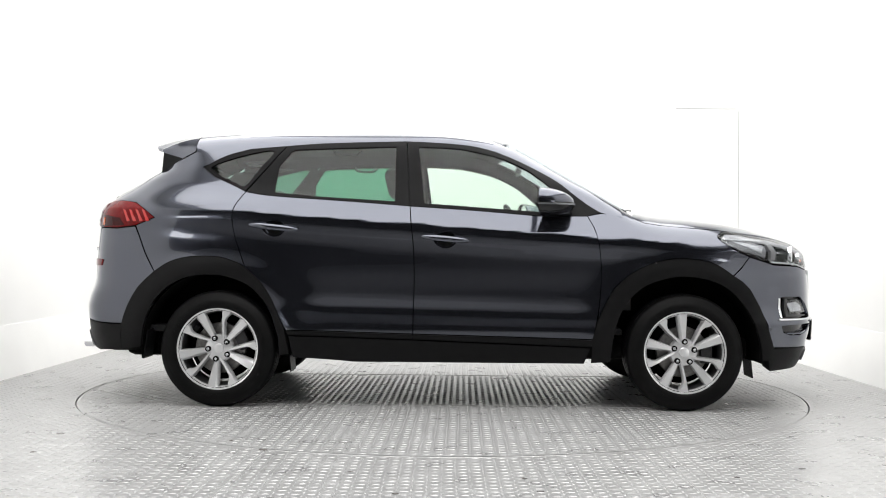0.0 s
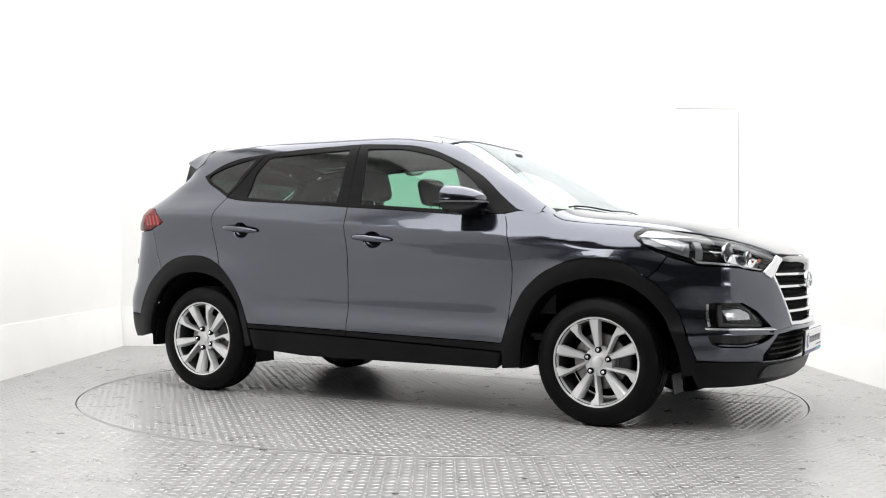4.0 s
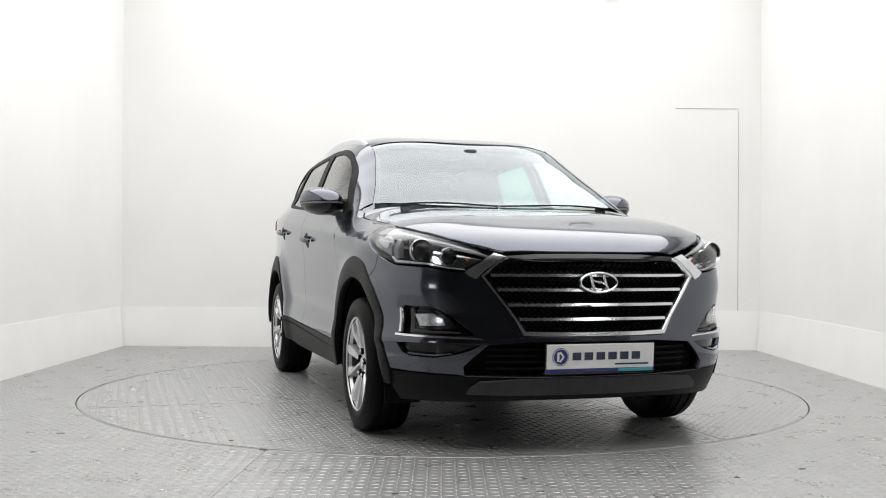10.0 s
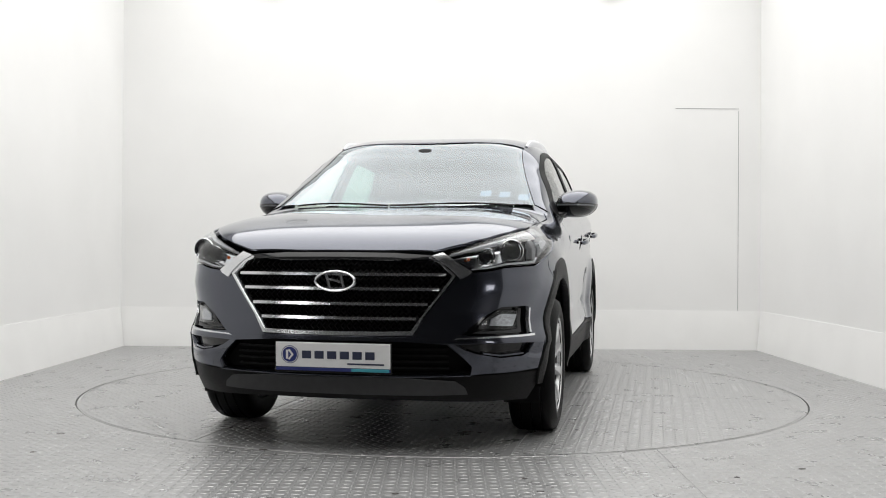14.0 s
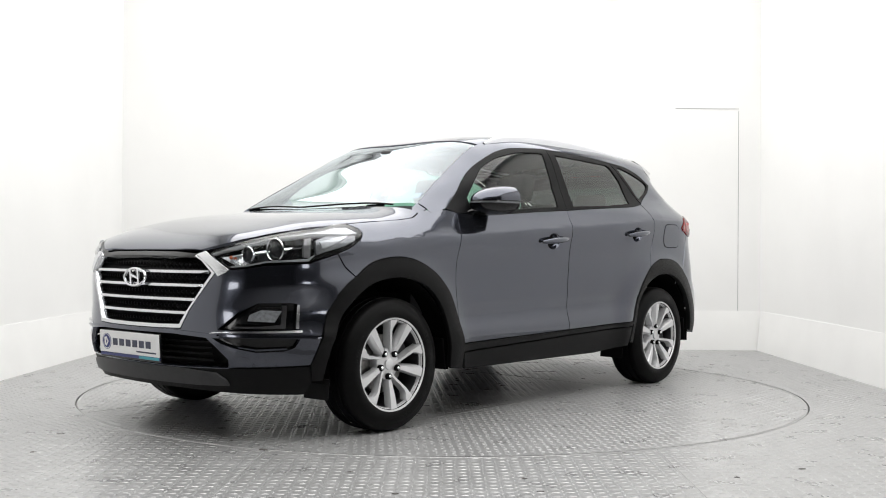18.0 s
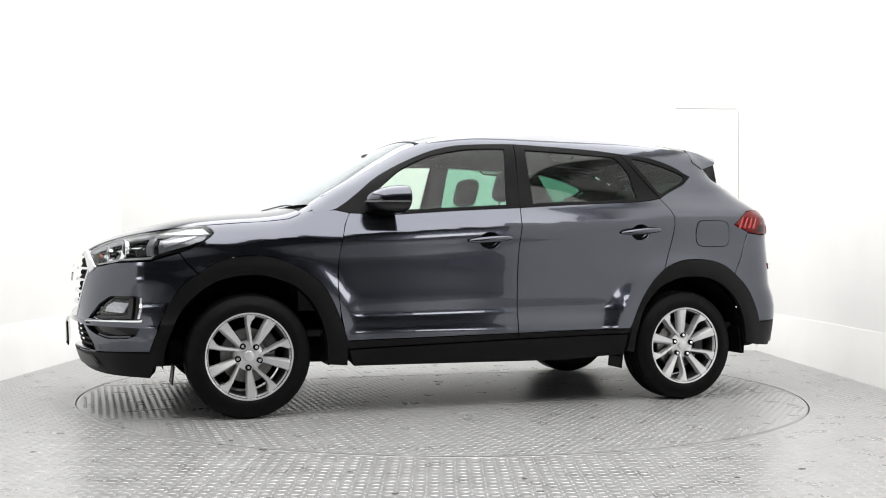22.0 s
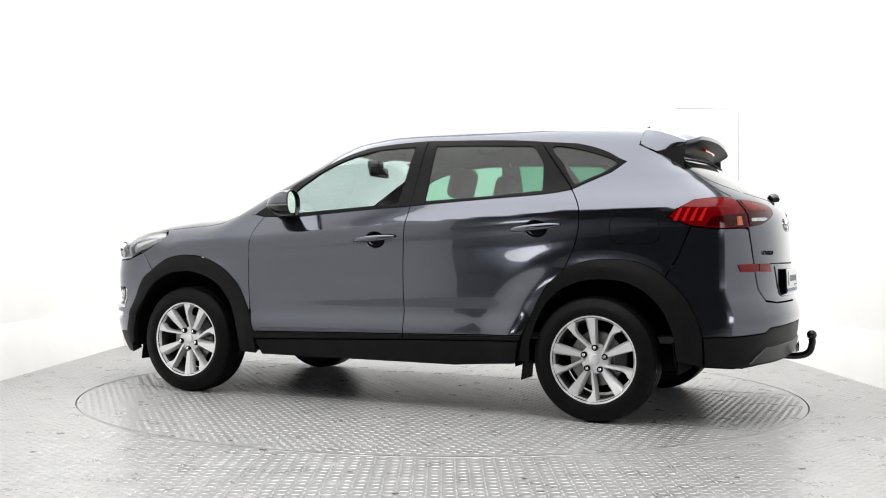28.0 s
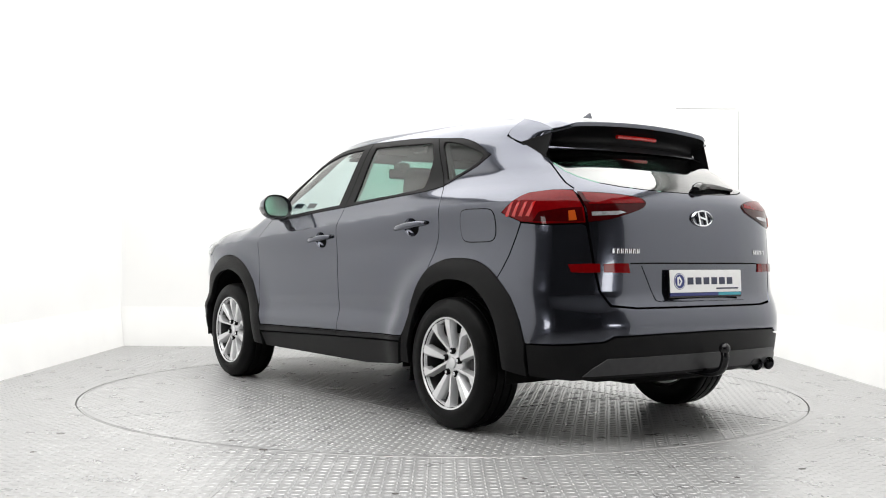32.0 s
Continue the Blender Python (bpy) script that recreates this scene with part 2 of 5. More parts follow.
def inset(loop, d):
    """Moves a closed outline inwards by d."""
    p = np.array(loop, float)
    keep = [i for i in range(len(p)) if np.hypot(*(p[i] - p[i - 1])) > 1e-4]
    p = p[keep]
    area = 0.5 * np.sum(p[:, 0] * np.roll(p[:, 1], -1) - np.roll(p[:, 0], -1) * p[:, 1])
    s = 1 if area > 0 else -1
    a, b = p - np.roll(p, 1, 0), np.roll(p, -1, 0) - p
    na, nb = np.stack([-a[:, 1], a[:, 0]], 1), np.stack([-b[:, 1], b[:, 0]], 1)
    na /= np.linalg.norm(na, axis=1)[:, None]
    nb /= np.linalg.norm(nb, axis=1)[:, None]
    m = na + nb
    m /= np.maximum(np.linalg.norm(m, axis=1), 0.3)[:, None]
    k = 1 / np.maximum((m * na).sum(1), 0.5)
    return [tuple(q) for q in p + s * d * m * k[:, None]]


NOSE_X, TAIL_X = 1.15, -1.2


def wrap_x(phi, z, centre, sign):
    """Radius of the body round a corner centre, seen from above."""
    phi, z = np.broadcast_arrays(np.asarray(phi, float), np.asarray(z, float))
    c, s = np.cos(phi), np.abs(np.sin(phi))
    return solve_axis(lambda r: body_y(centre + sign * r * c, z) - r * s, np.full(phi.shape, 0.02), np.full(phi.shape, 1.6))


def surface(kind, u, v, side_sign=1):
    u, v = np.asarray(u, float), np.asarray(v, float)
    if kind == "side":
        return np.stack([u, side_sign * body_y(u, v), v], -1)
    if kind == "top":
        return np.stack([u, v, top_z(u, v)], -1)
    centre, sign = (NOSE_X, 1) if kind == "nose" else (TAIL_X, -1)
    phi = u / 0.95
    r = wrap_x(phi, v, centre, sign)
    return np.stack([centre + sign * r * np.cos(phi), r * np.sin(phi), v], -1)


def nose_u(x, y):
    return 0.95 * math.atan2(y, x - NOSE_X)


def tail_u(x, y):
    return 0.95 * math.atan2(y, -(x - TAIL_X))


def nf(*yz):
    """Outline points given from the front, (y, z)."""
    return [(nose_u(float(front_x(y, z)), y), z) for y, z in yz]


def ns(*xz):
    """Outline points of the nose given from the side, (x, z)."""
    return [(nose_u(x, float(body_y(x, z))), z) for x, z in xz]


def tf(*yz):
    return [(tail_u(float(rear_x(y, z)), y), z) for y, z in yz]


def ts(*xz):
    return [(tail_u(x, float(body_y(x, z))), z) for x, z in xz]


def both(half):
    """Closes a half outline, given from the middle round to the middle, by its mirror image."""
    return list(half) + [(-u, v) for u, v in half[::-1] if abs(u) > 1e-6]


def panel(name, outline, kind, material, parent, side_sign=1, holes=(), off=0.0, depth=0.014, step=0.04, gap=0.0028, label="", crease=None):
    """A sheet of the body: an outline on the body's surface, with its thickness turned inwards at the rim."""
    loops = [inset(outline, gap)] + [inset(h, -gap) for h in holes]
    flat = [[Vector((u, v, 0)) for u, v in lp] for lp in loops]
    from mathutils.geometry import tessellate_polygon
    tris = tessellate_polygon(flat)
    pts = [p for lp in flat for p in lp]
    bm = bmesh.new()
    vs = [bm.verts.new(p) for p in pts]
    for t in tris:
        if len(set(t)) == 3:
            try:
                bm.faces.new([vs[i] for i in t])
            except ValueError:
                pass
    arr = np.array([(p.x, p.y) for p in pts])
    for ax in (0, 1):
        lo, hi = arr[:, ax].min(), arr[:, ax].max()
        n = max(int((hi - lo) / step), 1)
        for i in range(1, n):
            co, no = [0, 0, 0], [0, 0, 0]
            co[ax], no[ax] = lo + (hi - lo) * i / n, 1
            bmesh.ops.bisect_plane(bm, geom=bm.verts[:] + bm.edges[:] + bm.faces[:], dist=1e-5, plane_co=co, plane_no=no)
    bm.verts.index_update()
    uv = np.array([(p.co.x, p.co.y) for p in bm.verts])
    u, v = uv[:, 0], uv[:, 1]
    e = 0.004
    P = surface(kind, u, v, side_sign)
    du = surface(kind, u + e, v, side_sign) - surface(kind, u - e, v, side_sign)
    dv = surface(kind, u, v + e, side_sign) - surface(kind, u, v - e, side_sign)
    N = np.cross(du, dv)
    N /= np.maximum(np.linalg.norm(N, axis=1), 1e-9)[:, None]
    out = {"side": np.array([0, side_sign, 0]), "top": np.array([0, 0, 1]), "nose": None, "tail": None}[kind]
    ref = P - np.array([0, 0, 0.7]) if out is None else np.broadcast_to(out, P.shape)
    if kind == "nose":
        ref = P - np.array([NOSE_X - .2, 0, 0.7])
    if kind == "tail":
        ref = P - np.array([TAIL_X + .2, 0, 0.7])
    flip = (N * ref).sum(1) < 0
    N[flip] *= -1
    P = P + N * off
    faces = []
    for f in bm.faces:
        idx = [x.index for x in f.verts]
        a, b, c = P[idx[0]], P[idx[1]], P[idx[2]]
        if np.dot(np.cross(b - a, c - a), N[idx[0]]) < 0:
            idx.reverse()
        faces.append(idx)
    V, NN = list(P), list(N)
    if depth:
        for ed in bm.edges:
            if len(ed.link_faces) == 1:
                i, j = ed.verts[0].index, ed.verts[1].index
                lat = np.cross(P[j] - P[i], N[i])
                cen = np.mean([P[x.index] for x in ed.link_faces[0].verts], 0)
                if np.dot(lat, cen - P[i]) > 0:
                    lat = -lat
                lat = lat / max(np.linalg.norm(lat), 1e-9)
                k = len(V)
                V += [P[i], P[j], P[j] - N[j] * depth, P[i] - N[i] * depth]
                NN += [0.6 * N[i] + lat, 0.6 * N[j] + lat, lat, lat]
                q = [k, k + 1, k + 2, k + 3]
                if np.dot(np.cross(V[k + 1] - V[k], V[k + 2] - V[k]), lat) < 0:
                    q.reverse()
                faces.append(q)
    bm.free()
    NN = np.array(NN)
    NN /= np.maximum(np.linalg.norm(NN, axis=1), 1e-9)[:, None]
    return link_mesh(name, V, faces, material, parent, label, NN)


def strip(name, A, B, material, parent, label="", rows=6, follow=None):
    """A sheet between two rows of points."""
    A, B = np.array(A, float), np.array(B, float)
    V, F, n = [], [], len(A)
    for k in range(rows + 1):
        t = k / rows
        for a, b in zip(A, B):
            p = a + (b - a) * t
            V.append(follow(p) if follow else p)
    for k in range(rows):
        for i in range(n - 1):
            F.append((k * n + i, k * n + i + 1, (k + 1) * n + i + 1, (k + 1) * n + i))
    return link_mesh(name, V, F, material, parent, label)


# ---- the booth ----
WALL = mat("white_wall_paint", (0.86, 0.86, 0.853), 0.55, noise_amt=0.02, noise_scale=1.3, bump=0.08, bump_scale=60)
# whiter than WALL: the bright strip at the wall foot put into colour
BRIGHTBAND = mat("white_gloss_skirting", (0.90, 0.90, 0.89), 0.4, noise_amt=0.02, noise_scale=3)
CEIL = mat("white_ceiling_paint", (0.75, 0.75, 0.74), 0.7, noise_amt=0.03, noise_scale=2)
# near black for unseen surfaces, to darken what the car mirrors
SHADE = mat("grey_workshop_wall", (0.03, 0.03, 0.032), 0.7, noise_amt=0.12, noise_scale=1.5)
# lighter grey for the unseen bay flanks, to lift the doors' reflections
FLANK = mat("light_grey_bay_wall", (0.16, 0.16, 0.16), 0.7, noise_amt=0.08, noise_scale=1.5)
CONCRETE = mat("grey_bay_concrete", (0.20, 0.20, 0.197), 0.6, noise_amt=0.15, noise_scale=2.5, bump=0.2, bump_scale=80)
SEAM = mat("dark_joint", (0.34, 0.34, 0.34), 0.8, noise_amt=0.2, noise_scale=30)
TREAD = mat("worn_aluminium_tread_plate", (0.41, 0.41, 0.412), 0.30, 0.42, noise_amt=0.10, noise_scale=6, rough_var=0.10, bump=0.15, bump_scale=300)
BAR = mat("raised_tread_bar", (0.43, 0.43, 0.432), 0.36, 0.40, noise_amt=0.12, noise_scale=9, rough_var=0.08)
DIRT = mat("dark_scuff", (0.10, 0.09, 0.085), 0.8, noise_amt=0.3, noise_scale=60)
LEFT, RIGHT, BACK, FRONT, HIGH, MOUTH = -3.06, 3.01, 2.96, -9.6, 4.0, -3.75


def slab(name, x0, x1, y0, y1, z0, z1, material, label, category="", kind="structure", bevel=0.0):
    ob = part(name, block(x1 - x0, y1 - y0, z1 - z0, pose((x0 + x1) / 2, (y0 + y1) / 2, (z0 + z1) / 2), bevel), material, None)
    return tagged(ob, label, category, kind=kind)


def prism(name, section, y0, y1, material, parent=None, along="Y"):
    """A section of (across, up) pairs drawn out along y or x."""
    bm = bmesh.new()
    a = [bm.verts.new((p, y0, q) if along == "Y" else (y0, p, q)) for p, q in section]
    b = [bm.verts.new((p, y1, q) if along == "Y" else (y1, p, q)) for p, q in section]
    n = len(section)
    for i in range(n):
        bm.faces.new((a[i], a[(i + 1) % n], b[(i + 1) % n], b[i]))
    bm.faces.new(a[::-1])
    bm.faces.new(b)
    return part(name, bm, material, parent, angle=20)


slab("wall_back", LEFT - 0.12, RIGHT + 0.12, BACK, BACK + 0.12, -0.1, HIGH, WALL, "smooth white painted booth wall behind the turntable", "wall")
slab("wall_left", LEFT - 0.12, LEFT, MOUTH, BACK, -0.1, HIGH, WALL, "smooth white painted booth side wall", "wall")
slab("wall_right", RIGHT, RIGHT + 0.12, MOUTH, BACK, -0.1, HIGH, WALL, "smooth white painted booth side wall", "wall")
# unseen walls added behind and beside the camera to shape the car's reflections
slab("wall_front", -5.0, 5.0, FRONT - 0.12, FRONT, -0.1, HIGH, SHADE, "unseen near-black wall added behind the camera for dark reflections", "wall")
slab("wall_side_west", -5.12, -5.0, FRONT, MOUTH, -0.1, HIGH, FLANK, "unseen grey wall added beside the camera, toned for reflections", "wall")
slab("wall_side_east", 5.0, 5.12, FRONT, MOUTH, -0.1, HIGH, FLANK, "unseen grey wall added beside the camera, toned for reflections", "wall")
slab("wall_return_west", -5.0, LEFT - 0.12, MOUTH - 0.12, MOUTH, -0.1, HIGH, FLANK, "unseen grey return wall added at the booth mouth, toned for reflections", "wall")
slab("wall_return_east", RIGHT + 0.12, 5.0, MOUTH - 0.12, MOUTH, -0.1, HIGH, FLANK, "unseen grey return wall added at the booth mouth, toned for reflections", "wall")
slab("ceiling", -5.12, 5.12, FRONT, BACK + 0.12, HIGH, HIGH + 0.1, CEIL, "flat white painted ceiling over the booth", "ceiling")

# sloping whiter band added to brighten the wall foot; closes the floor joint
band_sec = [(0.0, 0.0), (0.0, 0.37), (-0.02, 0.37), (-0.13, 0.02), (-0.13, 0.0)]
tagged(prism("baseboard_back", [(BACK - 0.002 + a * 0.3, b) for a, b in band_sec], LEFT, RIGHT, BRIGHTBAND, along="X"), "added sloping band that brightens the foot of the back wall", "skirting", kind="structure")
tagged(prism("baseboard_left", [(LEFT + 0.002 - a * 0.3, b) for a, b in band_sec], MOUTH, BACK - 0.05, BRIGHTBAND), "added sloping band that brightens the foot of the side wall", "skirting", kind="structure")
tagged(prism("baseboard_right", [(RIGHT - 0.002 + a * 0.3, b) for a, b in band_sec], MOUTH, BACK - 0.05, BRIGHTBAND), "added sloping band that brightens the foot of the side wall", "skirting", kind="structure")

# fine joints of a panel in the back wall
slab("trim_joint_upright", 2.798, 2.802, BACK - 0.003, BACK, 0.37, 2.27, SEAM, "thin upright joint of a flush wall panel", "joint")
slab("trim_joint_level", 2.20, 2.803, BACK - 0.003, BACK, 2.288, 2.293, SEAM, "thin level joint of a flush wall panel", "joint")

# lamps on the ceiling
FRAME = mat("white_lamp_frame", (0.7, 0.7, 0.7), 0.4)
for lx, ly in LAMPS:
    box_ob = new("ceiling_light")
    box_ob.matrix_world = pose(lx, ly, HIGH)
    tagged(box_ob, "one large flat white softbox covering the booth ceiling", "ceiling light")
    for sx, sy, w, d in ((0, 3.93, 5.6, 0.04), (0, -3.93, 5.6, 0.04), (2.78, 0, 0.04, 7.82), (-2.78, 0, 0.04, 7.82)):
        part("frame", block(w, d, 0.1, pose(sx, sy, -0.05), 0.006), FRAME, box_ob)

# soft lamps on stands either side of the camera, mirrored in the doors
GLOW = mat("lit_softbox_cloth", (0.9, 0.9, 0.9), 0.8, emit=7.0, emit_color=(1.0, 0.99, 0.97))
BLACKCLOTH = mat("black_softbox_cloth", (0.012, 0.012, 0.012), 0.8, noise_amt=0.2, noise_scale=40)
for lx in (-4.55, 4.55):
    sb = new("studio_softbox")
    sb.matrix_world = pose(lx, -6.55, 0, 0, 0, math.degrees(math.atan2(lx, 6.2)))
    tagged(sb, "black studio softbox with a glowing white front on a stand", "studio light", "lamps beside the camera")
    shell_bm = bmesh.new()
    mouth = [shell_bm.verts.new((x, .18, z)) for x, z in ((-.46, .52), (.46, .52), (.46, 1.28), (-.46, 1.28))]
    throat = [shell_bm.verts.new((x, -.20, z)) for x, z in ((-.10, .80), (.10, .80), (.10, 1.0), (-.10, 1.0))]
    for i in range(4):
        shell_bm.faces.new((mouth[i], mouth[(i + 1) % 4], throat[(i + 1) % 4], throat[i]))
    shell_bm.faces.new(throat)
    part("hood", shell_bm, BLACKCLOTH, sb)
    part("diffuser", block(.90, .006, .74, pose(0, .172, .90), .002, 1), GLOW, sb, "glowing white front cloth")
    part("lamp_head", lathe([(.001, -.42), (.07, -.42), (.08, -.40), (.08, -.19), (.001, -.19)], 24), BLACKCLOTH, sb).matrix_local = pose(0, 0, .90)
    part("pole", lathe([(.014, .0), (.014, .55), (.010, .56), (.010, .86), (.001, .86)], 12, "Z"), BLACKCLOTH, sb).matrix_local = pose(0, -.30, .02)
    for a in (90, 210, 330):
        part("leg", tube([(0, -.30, .32), (.38 * math.cos(radians(a)), -.30 + .38 * math.sin(radians(a)), .012)], .010, 8), BLACKCLOTH, sb)

# ---- floor of tread plate and the turntable in it ----
R_TABLE = 2.269


def tread_bars(inside, pitch, x0, x1, y0, y1, z, turn, long=0.036, wide=0.012, high=0.0020):
    """Raised bars of tread plate, alternately crossed, as one mesh."""
    xs, ys = np.arange(x0, x1, pitch), np.arange(y0, y1, pitch)
    gx, gy = np.meshgrid(xs, ys)
    ij = np.add.outer(np.arange(len(ys)), np.arange(len(xs))) % 2
    gx, gy, ij = gx.ravel(), gy.ravel(), ij.ravel()
    c, s = math.cos(turn), math.sin(turn)
    wx, wy = c * gx - s * gy, s * gx + c * gy
    ok = inside(wx, wy)
    wx, wy, ij = wx[ok], wy[ok], ij[ok]
    a = turn + np.where(ij == 0, math.pi / 4, -math.pi / 4)
    ca, sa = np.cos(a), np.sin(a)
    base = np.array([(-long / 2, 0, 0), (-long / 4, -wide / 2, 0), (long / 4, -wide / 2, 0), (long / 2, 0, 0), (long / 4, wide / 2, 0), (-long / 4, wide / 2, 0),
                     (-long / 3.2, 0, high), (0, -wide / 6, high), (long / 3.2, 0, high), (0, wide / 6, high)])
    quads = [(0, 1, 7, 6), (1, 2, 8, 7), (2, 3, 8), (3, 4, 9, 8), (4, 5, 6, 9), (5, 0, 6), (6, 7, 8, 9)]
    X = wx[:, None] + base[None, :, 0] * ca[:, None] - base[None, :, 1] * sa[:, None]
    Yv = wy[:, None] + base[None, :, 0] * sa[:, None] + base[None, :, 1] * ca[:, None]
    Z = np.broadcast_to(base[None, :, 2] + z, X.shape)
    V = np.stack([X, Yv, Z], -1).reshape(-1, 3)
    F = []
    for i in range(len(wx)):
        F += [tuple(10 * i + k for k in q) for q in quads]
    return V, F


# platform with a round hole for the table
bm = bmesh.new()
n = 192
inner = [bm.verts.new((2.276 * math.cos(2 * math.pi * i / n), 2.276 * math.sin(2 * math.pi * i / n), 0)) for i in range(n)]
deep = [bm.verts.new((v.co.x, v.co.y, -0.09)) for v in inner]
outer = []
for v in inner:
    dx, dy = v.co.x, v.co.y
    k = min(((RIGHT if dx > 0 else LEFT) / dx) if abs(dx) > 1e-6 else 1e9, ((BACK if dy > 0 else MOUTH) / dy) if abs(dy) > 1e-6 else 1e9)
    outer.append(bm.verts.new((dx * k, dy * k, 0)))
for i in range(n):
    j = (i + 1) % n
    bm.faces.new((inner[i], outer[i], outer[j], inner[j]))
    bm.faces.new((inner[i], inner[j], deep[j], deep[i]))
for cx, cy in ((LEFT, BACK), (RIGHT, BACK), (RIGHT, MOUTH), (LEFT, MOUTH)):
    near = sorted(outer, key=lambda v: (v.co.x - cx) ** 2 + (v.co.y - cy) ** 2)[:2]
    if (near[0].co - Vector((cx, cy, 0))).length > 1e-4:
        bm.faces.new((near[0], near[1], bm.verts.new((cx, cy, 0))))
floor_ob = tagged(part("floor", bm, TREAD, None), "worn grey aluminium tread plate floor round the turntable", "floor", kind="structure")
V, F = tread_bars(lambda x, y: (np.hypot(x, y) > 2.295) & (x > LEFT + .05) & (x < RIGHT - .05) & (y < BACK - .06) & (y > -3.4), 0.040, -6, 6, -6, 6, 0.0002, math.pi / 4)
tagged(link_mesh("tread_pattern", V, F, BAR, floor_ob, smooth_shade=False), "raised bars of the tread plate", kind="stuff")
slab("ground", -12, 12, -14, 12, -0.16, -0.1, SHADE, "plain concrete ground under the booth", "ground")
# unseen bay floor, its grey raised to lighten reflections in the doors
slab("floor_entrance", -5.0, 5.0, FRONT, MOUTH, -0.1, 0.0, CONCRETE, "unseen grey concrete floor of the entrance bay, toned for reflections", "floor")

# joints between the plates of the platform
for xa, ya, xb, yb in ((0.98, -2.06, 0.96, MOUTH + 0.05), (-0.79, -2.13, -0.86, MOUTH + 0.05)):
    d = Vector((xb - xa, yb - ya, 0))
    ob = part("floor_joint", block(d.length, 0.004, 0.002, pose((xa + xb) / 2, (ya + yb) / 2, 0.0005, 0, 0, math.degrees(math.atan2(d.y, d.x)))), SEAM, floor_ob)

turntable = new("turntable")
tagged(turntable, "round tread plate turntable set flush in the floor", "turntable")
disc = lathe([(0.001, 0.0), (R_TABLE - 0.004, 0.0), (R_TABLE, -0.004), (R_TABLE, -0.06), (0.001, -0.06)], 192, "Z")
part("deck", disc, TREAD, turntable)
part("rim_ring", lathe([(R_TABLE - 0.022, 0.0006), (R_TABLE - 0.022, 0.0022), (R_TABLE - 0.012, 0.0022), (R_TABLE - 0.012, 0.0006)], 192, "Z"), TREAD, turntable)
for k, (lo, hi, turn) in enumerate(((-2.3, -0.75, math.pi / 4), (-0.75, 0.75, 0.0), (0.75, 2.3, math.pi / 4))):
    V, F = tread_bars(lambda x, y: (np.hypot(x, y) < R_TABLE - 0.035) & (y > lo + .012) & (y < hi - .012), 0.040, -3.3, 3.3, -3.3, 3.3, 0.0002, turn)
    tagged(link_mesh("tread_pattern", V, F, BAR, turntable, smooth_shade=False), kind="stuff")
for yy in (-0.75, 0.75):
    L = 2 * math.sqrt(R_TABLE ** 2 - yy ** 2) - 0.06
    part("deck_joint", block(L, 0.005, 0.002, pose(0, yy, 0.0005)), SEAM, turntable)
for xx, ya, yb in ((0.0, 0.75, 2.2), (0.3, -2.2, -0.75), (-0.9, -0.75, 0.75), (1.1, -0.75, 0.75)):
    part("deck_joint", block(0.005, yb - ya - .02, 0.002, pose(xx, (ya + yb) / 2, 0.0005)), SEAM, turntable)

# scuffs and grit on the plates
rnd = random.Random(4)
for sx, sy, size in ((-.80, -2.13, .022), (.32, -2.68, .016), (-1.78, -.70, .014), (-1.85, -1.77, .016), (-.99, -1.91, .012), (.37, -2.90, .015), (1.18, -2.63, .012), (-.37, -2.58, .010), (-.17, -2.95, .012), (-1.80, -2.22, .014), (1.50, -2.46, .014), (2.2, 1.6, .02), (-2.5, .9, .02)):
    bm = bmesh.new()
    ring = [bm.verts.new((sx + size * rnd.uniform(.5, 1.3) * math.cos(a), sy + size * rnd.uniform(.4, 1.0) * math.sin(a), .0022)) for a in np.linspace(0, 2 * math.pi, 9, endpoint=False)]
    bm.faces.new(ring)
    bmesh.ops.extrude_face_region(bm, geom=bm.faces[:])
    for v in ring:
        v.co.z = .0004
    part("scuff", bm, DIRT, floor_ob)

# brackets high on the back wall
BRACKET = mat("pale_bracket", (0.70, 0.70, 0.69), 0.5, noise_amt=0.1, noise_scale=20)
for wx in (-1.64, .02, 1.58):
    wb = new("wall_bracket")
    wb.matrix_world = pose(wx, BACK, 3.475)
    tagged(wb, "small pale grey bracket high on the back wall", "bracket", "brackets on the back wall")
    part("plate", block(.20, .02, .16, pose(0, -.01, .04), .006), BRACKET, wb)
    part("drum", lathe([(.001, -.12), (.11, -.12), (.12, -.11), (.12, -.02), (.001, -.02)], 32), BRACKET, wb)


# ---- the car ----
car = new("car")
tagged(car, "dark grey metallic five-door family SUV with black plastic cladding", "car")

DLO_TOP = [(0.862, 1.129), (0.746, 1.207), (0.621, 1.309), (0.493, 1.385), (0.363, 1.448), (0.231, 1.499), (0.098, 1.528), (-0.103, 1.544),
           (-0.266, 1.551), (-0.438, 1.547), (-0.773, 1.535), (-0.973, 1.518), (-1.173, 1.501), (-1.337, 1.456), (-1.460, 1.388)]
DLO_LOW = [(0.783, 1.111), (0.627, 1.108), (0.545, 1.106), (0.351, 1.121), (0.092, 1.141), (-0.168, 1.157), (-0.237, 1.161)]
DLO_LOW2 = [(-0.237, 1.161), (-0.429, 1.176), (-0.757, 1.198), (-0.953, 1.210), (-1.086, 1.222), (-1.192, 1.240)]
ARCH_F = [(0.844, 0.525), (0.880, 0.605), (0.924, 0.686), (0.988, 0.750), (1.052, 0.797), (1.150, 0.842), (1.260, 0.867), (1.376, 0.867), (1.473, 0.849), (1.537, 0.820), (1.604, 0.773)]
ARCH_F2 = [(1.604, 0.773), (1.655, 0.740), (1.701, 0.696), (1.762, 0.598), (1.808, 0.473), (1.845, 0.365)]
